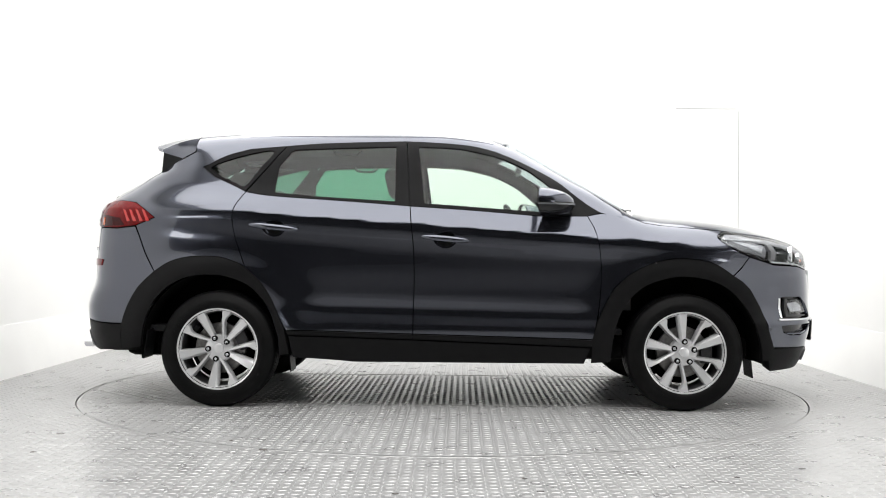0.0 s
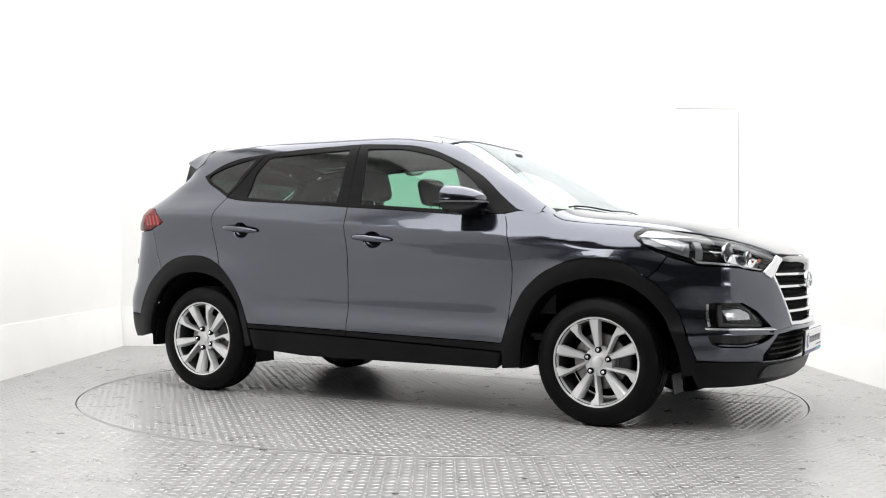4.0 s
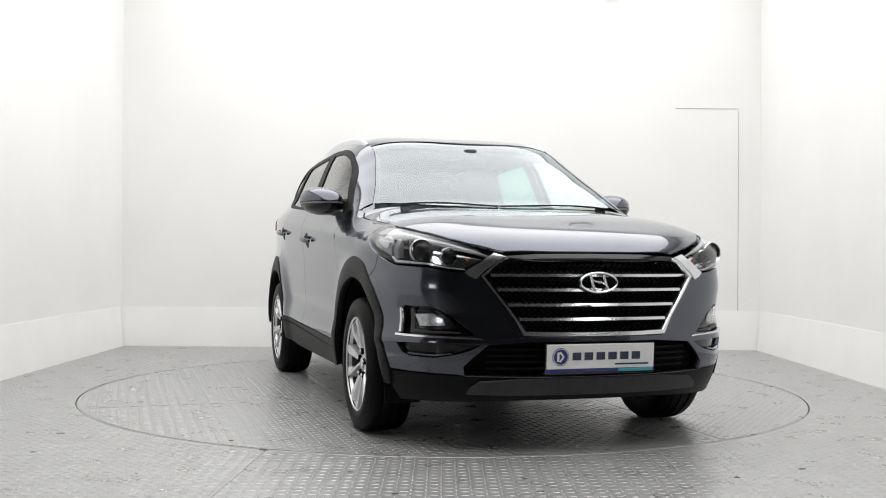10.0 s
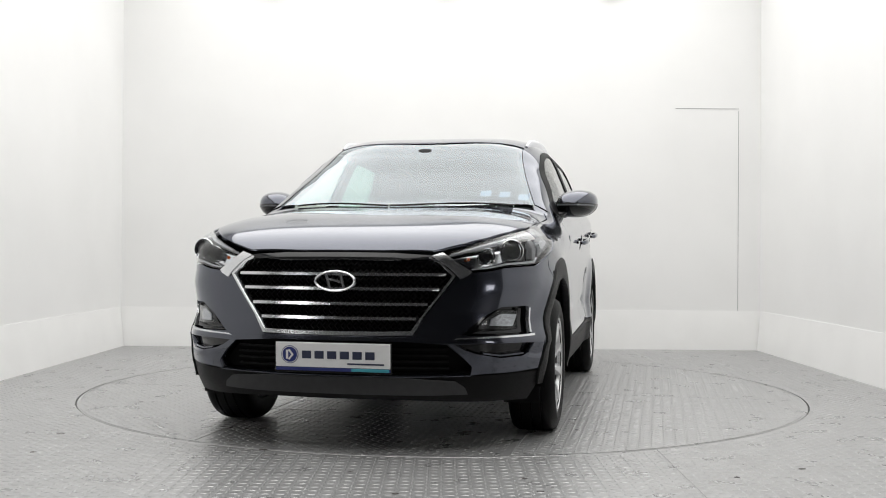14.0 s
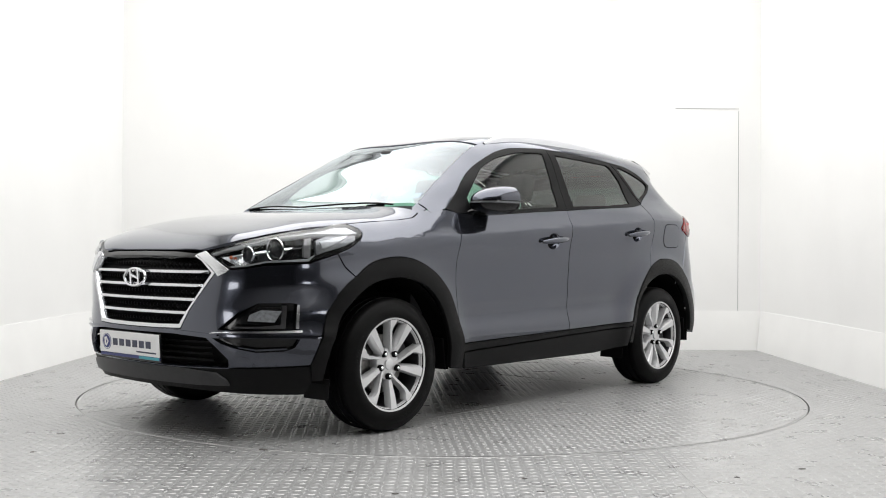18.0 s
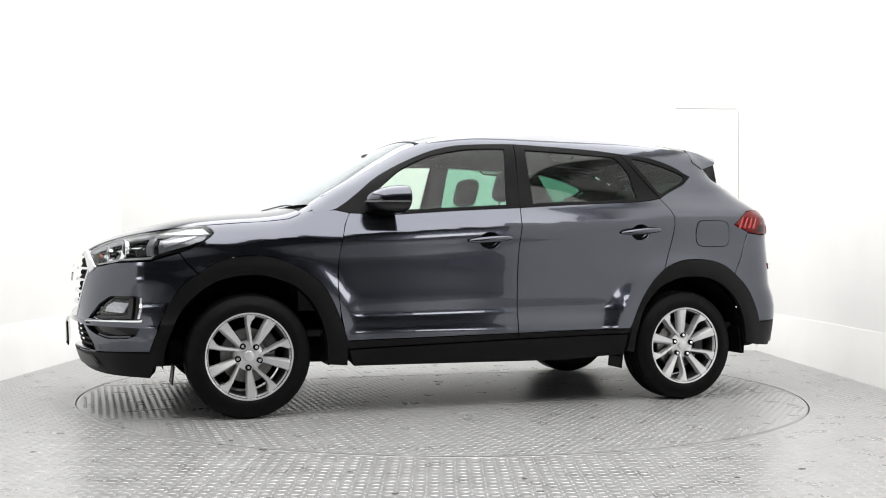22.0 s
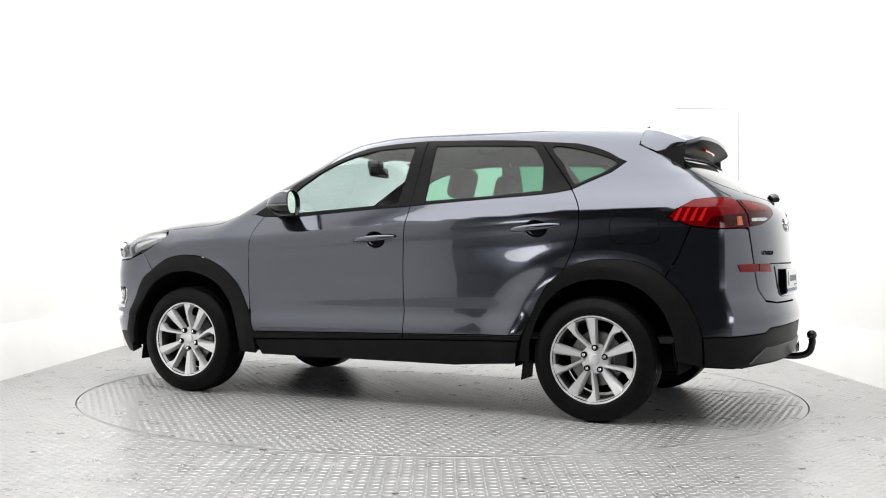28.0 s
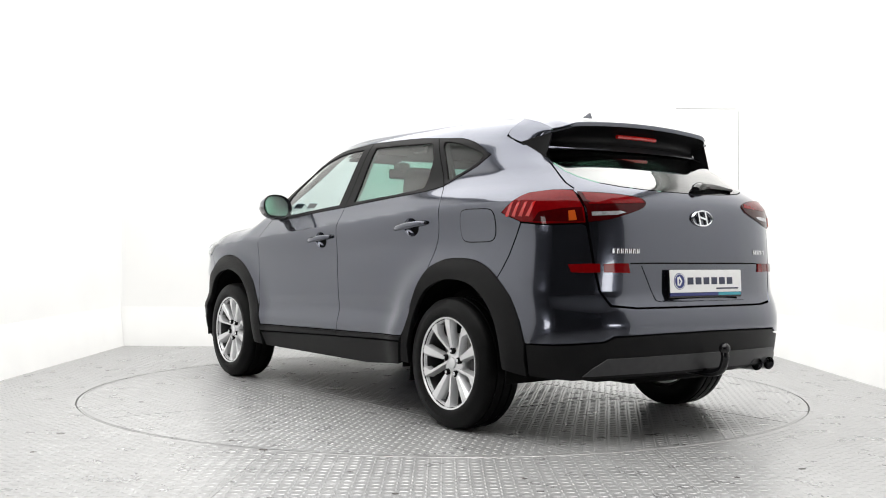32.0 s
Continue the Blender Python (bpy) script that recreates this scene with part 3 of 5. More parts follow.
ARCH_R0 = [(-0.945, 0.446), (-0.994, 0.554), (-1.040, 0.651), (-1.100, 0.735), (-1.176, 0.804)]
ARCH_R1 = [(-1.176, 0.804), (-1.231, 0.832), (-1.330, 0.860), (-1.461, 0.864), (-1.561, 0.851), (-1.644, 0.819), (-1.709, 0.774)]
ARCH_R2 = [(-1.709, 0.774), (-1.802, 0.686), (-1.867, 0.572), (-1.899, 0.473)]
FD_FRONT = [(0.783, 1.111), (0.818, 1.041), (0.843, 0.944), (0.858, 0.815), (0.855, 0.686), (0.841, 0.557), (0.819, 0.445), (0.814, 0.406)]
B_SEAM = [(-0.237, 1.161), (-0.227, 1.049), (-0.214, 0.919), (-0.209, 0.725), (-0.214, 0.531), (-0.214, 0.429)]
C_SEAM = [(-1.176, 0.804), (-1.200, 0.862), (-1.236, 0.959), (-1.255, 1.057), (-1.251, 1.139), (-1.217, 1.205), (-1.192, 1.240)]
HOOD_SIDE = [(1.030, 1.117), (1.069, 1.094), (1.116, 1.074), (1.201, 1.062), (1.372, 1.048), (1.567, 1.030)]
HEAD_SIDE = [(1.567, 1.030), (1.530, 1.005), (1.526, 0.988), (1.548, 0.965), (1.642, 0.906), (1.702, 0.883)]
GLASS_F = spline([(0.655, 1.20), (0.60, 1.255), (0.50, 1.340), (0.427, 1.389), (0.296, 1.449), (0.164, 1.484), (0.031, 1.507), (-0.16, 1.516), (-0.196, 1.515)], 4) + \
    [(-0.186, 1.45), (-0.176, 1.37), (-0.163, 1.26), (-0.155, 1.178), (0.03, 1.166), (0.222, 1.152), (0.40, 1.140), (0.546, 1.130), (0.655, 1.124)]
GLASS_R = [(-0.330, 1.517), (-0.64, 1.508), (-0.922, 1.494), (-0.947, 1.480), (-1.010, 1.389), (-1.027, 1.237), (-0.757, 1.213), (-0.325, 1.189)]
GLASS_Q = spline([(-1.050, 1.484), (-1.170, 1.473), (-1.335, 1.426), (-1.418, 1.384), (-1.360, 1.337), (-1.265, 1.296), (-1.215, 1.273), (-1.180, 1.300), (-1.118, 1.39)], 4, True)


HANDLE_F, HANDLE_R = (.098, -.162, .962, .984), (-.880, -1.150, 1.020, 1.046)


def cup_loop(x0, x1, z0, z1, k=1.0):
    """Rim of the hollow behind a door handle."""
    xm, zm = (x0 + x1) / 2, (z0 + z1) / 2
    return [(xm + .064 * k * math.cos(a), zm - .006 + .046 * k * math.sin(a)) for a in np.linspace(0, 2 * math.pi, 28, endpoint=False)]


for s in (1, -1):
    fender = panel("front_fender", [(0.862, 1.127), (1.030, 1.117)] + HOOD_SIDE[1:] + HEAD_SIDE[1:] + [(1.655, 0.819)] + spline(ARCH_F, 3)[::-1] + FD_FRONT[5:0:-1] + [(0.783, 1.111)],
                   "side", PAINT, car, s)
    door = panel("front_door", spline(FD_FRONT, 4) + spline(B_SEAM, 3)[::-1] + spline(DLO_LOW, 3)[::-1][1:-1], "side", PAINT, car, s, holes=[cup_loop(*HANDLE_F)], label="grey metallic front door")
    panel("door_cladding", [(0.812, 0.404), (0.805, 0.362), (-0.215, 0.398), (-0.214, 0.427)], "side", PLASTIC, door, s, off=0.006)
    top = spline(DLO_TOP, 4)
    panel("window_frame", [p for p in top if p[0] >= -0.262] + [(-0.264, 1.550), (-0.237, 1.163)] + spline(DLO_LOW, 3)[::-1][1:],
          "side", SATINBLACK, door, s, holes=[GLASS_F], gap=0.001, off=0.002)
    panel("window_glass", GLASS_F, "side", DOORGLASS, door, s, off=-0.004, depth=0, gap=-0.004, label="clear side glass")
    rdoor = panel("rear_door", spline(B_SEAM, 3) + [(-0.94, 0.447)] + spline(ARCH_R0, 3)[1:] + spline(C_SEAM, 3)[1:] + spline(DLO_LOW2, 3)[::-1][1:-1], "side", PAINT, car, s, holes=[cup_loop(*HANDLE_R)], label="grey metallic rear door")
    panel("door_cladding", [(-0.216, 0.427), (-0.217, 0.398), (-0.93, 0.419), (-0.942, 0.446)], "side", PLASTIC, rdoor, s, off=0.006)
    panel("window_frame", [(-0.269, 1.550)] + [p for p in top if -0.975 <= p[0] < -0.28] + [(-1.192, 1.240)] + spline(DLO_LOW2, 3)[::-1][1:],
          "side", SATINBLACK, rdoor, s, holes=[GLASS_R], gap=0.001, off=0.002)
    panel("window_glass", GLASS_R, "side", PRIVACY, rdoor, s, off=-0.004, depth=0, gap=-0.004, label="dark tinted side glass")
    quarter = panel("quarter_panel", spline(C_SEAM, 3) + [(-1.255, 1.272), (-1.396, 1.335), (-1.467, 1.391)] + [p for p in top if p[0] < -1.173][::-1][1:] + [(-1.173, 1.503), (-1.19, 1.560)]
                    + [(-1.4, 1.545), (-1.53, 1.532), (-1.525, 1.486), (-1.622, 1.437), (-1.72, 1.385), (-1.80, 1.332), (-1.89, 1.267), (-1.95, 1.228), (-2.000, 1.201), (-2.018, 1.190), (-1.944, 1.189), (-1.841, 1.175), (-1.780, 1.137), (-1.716, 1.086), (-1.832, 1.041)]
                    + [(-1.80, 0.960), (-1.769, 0.882), (-1.739, 0.828)] + spline(ARCH_R1, 3)[::-1][:-1], "side", PAINT, car, s)
    panel("quarter_window_frame", [(-0.979, 1.5165)] + [p for p in top if p[0] < -1.0] + [(-1.396, 1.335), (-1.255, 1.272), (-1.196, 1.245)], "side", SATINBLACK, quarter, s, holes=[GLASS_Q], gap=0.001, off=0.003)
    panel("quarter_glass", GLASS_Q, "side", QUARTER, quarter, s, off=-0.004, depth=0, gap=-0.004, label="dark tinted quarter glass")
    sill = panel("sill", [(0.80, 0.358), (0.765, 0.264), (-0.531, 0.263), (-0.90, 0.290), (-0.925, 0.415), (-0.215, 0.394)], "side", PLASTIC, car, s, off=0.004, depth=0.08)
    # arch cladding
    fo = spline(ARCH_F + ARCH_F2[1:], 3)
    fi = spline([(0.922, 0.396), (0.955, 0.525), (1.019, 0.637), (1.115, 0.717), (1.244, 0.758), (1.342, 0.766), (1.473, 0.746), (1.574, 0.696), (1.661, 0.614), (1.720, 0.515), (1.765, 0.383), (1.775, 0.290)], 3)
    panel("front_arch_cladding", [(0.805, 0.35), (0.80, 0.40)] + fo + [(1.83, 0.29)] + fi[::-1] + [(0.91, 0.28), (0.80, 0.27)], "side", PLASTIC, car, s, off=0.007, depth=0.035)
    ro = spline(ARCH_R0[:-1] + ARCH_R1 + ARCH_R2[1:], 3)
    ri = spline([(-0.985, 0.400), (-1.043, 0.570), (-1.137, 0.684), (-1.233, 0.733), (-1.329, 0.756), (-1.459, 0.754), (-1.557, 0.726), (-1.641, 0.671), (-1.710, 0.590), (-1.756, 0.476), (-1.775, 0.345)], 3)
    panel("rear_arch_cladding", [(-0.92, 0.31)] + ro + [(-1.90, 0.32)] + ri[::-1] + [(-0.98, 0.30)], "side", PLASTIC, car, s, off=0.007, depth=0.035)
    # dark shell behind the panels
    panel("inner_shell", [(1.0, 1.08), (1.5, 0.98), (1.72, .86), (1.62, .76)] + [p for p in fo if p[0] < 1.6][::-1] + [(0.82, 0.30), (-0.92, 0.30)] + spline(ARCH_R0, 2)
          + ARCH_R1 + [(-1.76, .87), (-1.75, 1.05), (-1.75, 1.20), (-1.5, 1.34), (-1.27, 1.245), (-1.0, 1.19), (-.24, 1.14), (.5, 1.09), (.86, 1.09)], "side", DARK, car, s, off=-0.03, depth=0)

# roof edge line
edge_y = curve((-1.7, .535), (-1.2, .555), (-.5, .57), (.15, .575), (.4, .585), (.6, .622), (.8, .672), (1.0, .735), (1.1, .77))
dlo_z = curve(*sorted([(x, z) for x, z in DLO_TOP[:13]] + [(-1.6, 1.47), (1.0, 1.10)]))
for s in (1, -1):
    xs = np.linspace(-1.53, 0.985, 90)
    z0 = np.where(xs < -1.26, 1.535 - (-(xs) - 1.19) * 0.08, dlo_z(xs) + 0.003)
    z1 = np.maximum(top_z(xs, edge_y(xs)), z0 + .002)
    rows = 10
    V, F = [], []
    for k in range(rows + 1):
        zz = z0 + (z1 - z0) * k / rows
        yy = body_y(xs, zz) - np.where(xs < -1.173, .0015, 0.0)
        V += [(a, s * b, c) for a, b, c in zip(xs, yy, zz)]
    nn = len(xs)
    for k in range(rows):
        for i in range(nn - 1):
            q = (k * nn + i, k * nn + i + 1, (k + 1) * nn + i + 1, (k + 1) * nn + i)
            F.append(q if s < 0 else q[::-1])
    link_mesh("pillar_and_roof_side", V, F, PAINT, car)


def strip_loop(a, b, inset_y, n=24):
    xs = np.linspace(a, b, n)
    ys = edge_y(xs) - inset_y
    return xs, ys


# roof, windscreen, bonnet
xs, ys = strip_loop(-1.53, 0.30, 0.0)
bow = 0.09
roof_loop = [(x, y) for x, y in zip(xs, ys)] + [(0.30 + bow * (1 - (k / 5.0) ** 2), edge_y(.3) * k / 5.0) for k in (4, 3, 2, 1, 0, -1, -2, -3, -4)] + [(x, -y) for x, y in zip(xs[::-1], ys[::-1])]
roof = panel("roof", roof_loop, "top", PAINT, car, gap=0.001)
xs, ys = strip_loop(0.32, 0.99, 0.002)
screen_loop = [(x, y) for x, y in zip(xs, ys)] + [(0.99 + 0.13 * (1 - (k / 5.0) ** 2), float(edge_y(.99)) * k / 5.0) for k in (4, 3, 2, 1, 0, -1, -2, -3, -4)] \
    + [(x, -y) for x, y in zip(xs[::-1], ys[::-1])] + [(0.32 + bow * (1 - (k / 5.0) ** 2), float(edge_y(.32)) * k / 5.0) for k in (-4, -3, -2, -1, 0, 1, 2, 3, 4)]
windscreen = panel("windscreen", screen_loop, "top", WINDSCREEN, car, off=-0.003, depth=0, gap=0.001, label="clear laminated windscreen")
hood_half = [(float(front_x(y, z)) - 0.012, y) for y, z in ((0.0, .889), (.2, .888), (.42, .882), (.46, .893), (.55, .922), (.635, .952), (.72, .985), (.78, 1.010))]
hood_side = [(x, float(body_y(x, z))) for x, z in HOOD_SIDE[::-1]][:-1]
hood_rear = [(1.045 + 0.10 * (1 - (k / 5.0) ** 2), .78 * k / 5.0) for k in (5, 4, 3, 2, 1)] + [(1.145, 0.0)]
half = hood_half + hood_side + hood_rear
bonnet = panel("bonnet", half + [(x, -y) for x, y in half[::-1] if y > 0], "top", PAINT, car, gap=0.003, step=0.035, label="grey metallic bonnet with soft creases")
cowl = panel("cowl", [(0.985 + .13 * (1 - (k / 5.0) ** 2), .735 * k / 5.0) for k in range(-5, 6)] + [(1.06 + .115 * (1 - (k / 5.0) ** 2), .775 * k / 5.0) for k in range(5, -6, -1)], "top", PLASTIC, car, off=-0.022, depth=0)

for s in (1, -1):
    panel("cowl_corner", [(.955, s * .715), (.965, s * .79), (1.05, s * .79), (1.07, s * .77), (1.035, s * .73)], "top", PAINT, car, off=-.003, depth=0.01, gap=0.0)

# front bumper, grille opening, lamps
G_HALF = [(0.0, .886), (.25, .884), (.410, .872), (.455, .85), (.521, .79), (.455, .70), (.389, .612), (.344, .531), (.2, .528), (0.0, .527)]
GRILLE = both(nf(*G_HALF))
HEAD = nf((.468, .874), (.488, .889), (.55, .917), (.635, .950), (.72, .982), (.785, 1.010)) + ns((1.64, 1.026), *HEAD_SIDE) + ns((1.78, .861), (1.849, .840)) + nf((.728, .830), (.66, .815), (.586, .808), (.523, .85))
INTAKE = both(nf((0, .500), (.30, .500), (.49, .488), (.545, .44), (.588, .390), (.58, .352), (.3, .347), (0, .347)))
FOG = nf((.80, .652), (.709, .650), (.635, .607), (.590, .566), (.552, .532), (.62, .530), (.72, .530)) + ns((1.90, .532), (1.888, .59), (1.90, .648))
DUCT = ns((1.90, .486)) + nf((.80, .489), (.66, .491), (.530, .488), (.565, .468), (.615, .450), (.707, .430), (.790, .434)) + ns((1.915, .450))
bump_half = nf((0, .525), (.344, .529), (.389, .610), (.455, .698), (.523, .79), (.56, .80), (.586, .806), (.66, .813), (.728, .828)) + ns((1.849, .837), (1.78, .858), (1.702, .881), (1.657, .819)) \
    + ns(*ARCH_F2) + nf((.78, .36), (.62, .355), (.585, .35), (.3, .345), (0, .345))
mirror_loop = lambda lp: [(-u, v) for u, v in lp]
bumper = panel("front_bumper", both(bump_half), "nose", PAINT, car, holes=[INTAKE, FOG, mirror_loop(FOG), DUCT, mirror_loop(DUCT)], depth=0.03)
panel("bumper_valance", both(nf((0, .345), (.3, .345), (.62, .352), (.78, .357)) + ns((1.845, .360), (1.82, .29), (1.84, .22)) + nf((.6, .225), (.3, .235), (0, .235))), "nose", PLASTIC, bumper, off=-0.004, depth=0.06)
panel("skid_plate", both(nf((0, .346), (.35, .342), (.52, .330), (.56, .300), (.57, .268), (.4, .264), (0, .264))), "nose", SKID, bumper, off=0.008, depth=0.03, label="dull grey skid plate")
panel("grille_backing", GRILLE, "nose", DARK, car, off=-0.05, depth=0)
panel("intake_backing", INTAKE, "nose", DARK, car, off=-0.05, depth=0)
for s in (1, -1):
    hl = HEAD if s > 0 else mirror_loop(HEAD)
    lamp_ob = panel("headlight", hl, "nose", LAMPBOX, car, off=-0.055, depth=-0.05, label="clear headlight with dark housing")
    panel("lens", hl, "nose", CLEAR, lamp_ob, depth=0, gap=0.002)
    panel("fog_backing", FOG if s > 0 else mirror_loop(FOG), "nose", GLOSS, bumper, off=-0.03, depth=0)
    panel("duct_backing", DUCT if s > 0 else mirror_loop(DUCT), "nose", GLOSS, bumper, off=-0.03, depth=0)

# rear end
gate_half = tf((0, .645), (.45, .643), (.575, .656), (.61, .72), (.630, .82), (.650, 1.02), (.660, 1.15), (.668, 1.186)) + ts((-2.003, 1.199), (-1.953, 1.226), (-1.893, 1.265), (-1.803, 1.330), (-1.72, 1.382), (-1.62, 1.432)) + tf((.45, 1.423), (0, 1.425))
glass_half = tf((0, 1.190), (.2, 1.194), (.326, 1.201), (.43, 1.211), (.52, 1.228), (.575, 1.258), (.600, 1.290), (.604, 1.335), (.594, 1.385), (.572, 1.410), (.4, 1.413), (0, 1.415))
gate = panel("tailgate", both(gate_half), "tail", PAINT, car, holes=[both(glass_half)], label="grey metallic tailgate")
panel("rear_window", both(glass_half), "tail", REARGLASS, gate, off=0.001, depth=0, gap=0.001, label="dark tinted heated rear window")
rb_half = tf((0, .641), (.45, .639), (.58, .650), (.616, .72), (.636, .82), (.656, 1.02), (.675, 1.03)) + ts((-1.953, 1.025), (-1.834, 1.036), (-1.802, .960), (-1.771, .882), (-1.741, .828)) + ts(*spline(ARCH_R2, 2)) + tf((.80, .475), (.62, .49), (.577, .514), (.3, .522), (0, .525))
rbump = panel("rear_bumper", both(rb_half), "tail", PAINT, car, depth=0.02)
panel("lower_bumper", both(tf((0, .521), (.3, .518), (.575, .51), (.62, .486), (.80, .471)) + ts((-1.90, .470), (-1.905, .32)) + tf((.72, .305), (.60, .318), (0, .325))), "tail", PLASTIC, rbump, off=-0.003, depth=0.06)
panel("skid_plate", both(tf((0, .422), (.3, .421), (.60, .414), (.66, .37), (.695, .328), (.5, .336), (0, .342))), "tail", SKID, rbump, off=0.006, depth=0.03, label="dull grey skid plate")
TAIL = spline(ts((-1.716, 1.086), (-1.780, 1.137), (-1.841, 1.172), (-1.944, 1.187)) + tf((.685, 1.186)), 4) + tf((.668, 1.182), (.662, 1.10), (.659, 1.033)) + ts((-1.953, 1.027), (-1.834, 1.040))
TAIL2 = spline(tf((.661, 1.180), (.56, 1.177), (.47, 1.171), (.39, 1.160), (.358, 1.148), (.352, 1.130), (.37, 1.108), (.42, 1.088), (.489, 1.067), (.57, 1.046), (.651, 1.035)), 3) + tf((.655, 1.10))
for s in (1, -1):
    panel("tail_light", TAIL if s > 0 else mirror_loop(TAIL), "tail", RED, car, off=0.006, depth=0.02, label="red tail light with light bars")
    panel("inner_tail_light", TAIL2 if s > 0 else mirror_loop(TAIL2), "tail", DEEPRED, gate, off=0.006, depth=0.02, label="dark red inner tail light")

panel("rear_inner_shell", both(tf((0, .60), (.5, .60), (.62, .70)) + ts((-1.80, .80), (-1.76, .95), (-1.72, 1.15), (-1.70, 1.25), (-1.60, 1.42)) + tf((.40, 1.455), (0, 1.458))), "tail", DARK, car, holes=[inset(both(glass_half), -.006)], off=-0.03, depth=0)
for s in (1, -1):
    sgn = lambda lp: lp if s > 0 else mirror_loop(lp)
    panel("nose_inner_shell", sgn(nf((.40, .90), (.50, .93), (.70, .99), (.78, 1.02)) + ns((1.60, 1.03), (1.50, .98), (1.62, .85), (1.70, .70), (1.75, .62)) + nf((.60, .70), (.50, .80))), "nose", DARK, car, off=-0.075, depth=0)

# rear spoiler over the window: painted top, black hollow underside
def loft(name, rows, material, parent, label=""):
    """A sheet through rows of points, each row as long as the next."""
    n, V, F = len(rows[0]), [p for r in rows for p in r], []
    for k in range(len(rows) - 1):
        F += [(k * n + i, k * n + i + 1, (k + 1) * n + i + 1, (k + 1) * n + i) for i in range(n - 1)]
    return link_mesh(name, V, F, material, parent, label)


sy = np.linspace(-.565, .565, 41)
ay = np.abs(sy) / .565
edge_x = -1.832 + .028 * ay ** 2 + .05 * smooth(.86, 1.0, ay)
edge_z = 1.562 - .030 * ay ** 2 - .022 * smooth(.80, 1.0, ay)
root_z = np.array([float(top_z(-1.533, min(abs(y), .552))) for y in sy])
top_rows = []
for k in range(9):
    t = k / 8
    bow_z = .010 * math.sin(math.pi * t)
    top_rows.append([(-1.534 + (ex - -1.534) * t, y, rz + (ez - rz) * t + bow_z) for y, ex, ez, rz in zip(sy, edge_x, edge_z, root_z)])
spoiler = loft("spoiler", top_rows, PAINT, car, "grey roof spoiler with black underside")
lip = [top_rows[-1], [(x - .003, y, z - .006) for x, y, z in top_rows[-1]], [(x + .004, y, z - .020) for x, y, z in top_rows[-1]]]
loft("lip", lip, PAINT, spoiler)
glass_top = [(float(rear_x(y * 1.01, 1.414)) - .010, y * 1.01, 1.414 - .006 * a ** 2) for y, a in zip(sy, ay)]
hollow = []
for k in range(7):
    t = k / 6
    hollow.append([(a[0] + (g[0] - a[0]) * t + .075 * math.sin(math.pi * t), a[1] + (g[1] - a[1]) * t, a[2] + (g[2] - a[2]) * t) for a, g in zip(lip[-1], glass_top)])
loft("spoiler_underside", hollow, SATINBLACK, spoiler, "black hollow underside")
for s in (1, -1):
    side_edge = [r[-1 if s > 0 else 0] for r in top_rows]
    on_body = lambda x, z: Vector((x, s * (float(body_y(x, z)) + .001), z))
    seam = [on_body(x, z) for x, z in ((-1.529, 1.492), (-1.556, 1.475), (-1.585, 1.461), (-1.613, 1.449))]
    tip = Vector(lip[-1][-1 if s > 0 else 0])
    fin_top = [seam[-1].lerp(tip, k / 5) for k in range(6)]
    fin_low = [on_body(-1.613 - .135 * k / 5, 1.449 - .084 * k / 5) for k in range(6)]
    low = seam + fin_top[1:]
    cheek = []
    for t in (0, .25, .5, .75, 1):
        cheek.append([tuple(Vector(a).lerp(b, t) + Vector((0, s * .012 * math.sin(math.pi * t), 0))) for a, b in zip(side_edge, low)])
    loft("spoiler_cheek", cheek, PAINT, spoiler)
    loft("side_fin", [[tuple(a.lerp(b, t)) for a, b in zip(fin_top, fin_low)] for t in (0, .33, .66, 1)], SATINBLACK, spoiler, "satin black side fin")
    back = [Vector((p[0] + .05, p[1] - s * .05, p[2])) for p in (fin_top[-1], fin_low[-1])]
    loft("fin_back", [[tuple(fin_top[-1]), tuple(fin_low[-1])], [tuple(q) for q in back]], SATINBLACK, spoiler)
# ---- wheels ----
# barrel grey is darkened for the shade between the spokes
BARREL = mat("dull_grey_barrel", (0.05, 0.05, 0.052), 0.45, 0.5, noise_amt=0.2, noise_scale=30)
WIDE = ((.034, .009, .068, 0.0), (.080, .0135, .080, 0.0), (.125, .0185, .089, .002), (.170, .0235, .096, .004), (.205, .0270, .1005, .005), (.222, .0285, .1015, .005))
SLIM = ((.034, .007, .066, -.018), (.080, .0070, .078, -.013), (.125, .0075, .087, -.006), (.165, .0090, .0935, .000), (.185, .0130, .097, -.003), (.205, .0240, .100, -.010), (.222, .0280, .101, -.012))


def spoke_bm(angle, rows_in, facet):
    """One alloy spoke with a flat bright face and a sloping flank on one side."""
    bm = bmesh.new()
    rows = []
    for r, half, z, shift in rows_in:
        row = []
        for w, d in ((-half - .004, -.040), (-half, -.004), (-half * .9, 0.0), (half * facet, 0.0), (half, -.012), (half + .006, -.044)):
            row.append(bm.verts.new((w + shift, z + d, r)))
        rows.append(row)
    for a, b in zip(rows, rows[1:]):
        for i in range(5):
            bm.faces.new((a[i], a[i + 1], b[i + 1], b[i]))
    bm.faces.new(rows[0])
    bm.faces.new(rows[-1][::-1])
    bmesh.ops.rotate(bm, verts=bm.verts, cent=(0, 0, 0), matrix=Matrix.Rotation(angle, 3, "Y"))
    return bm


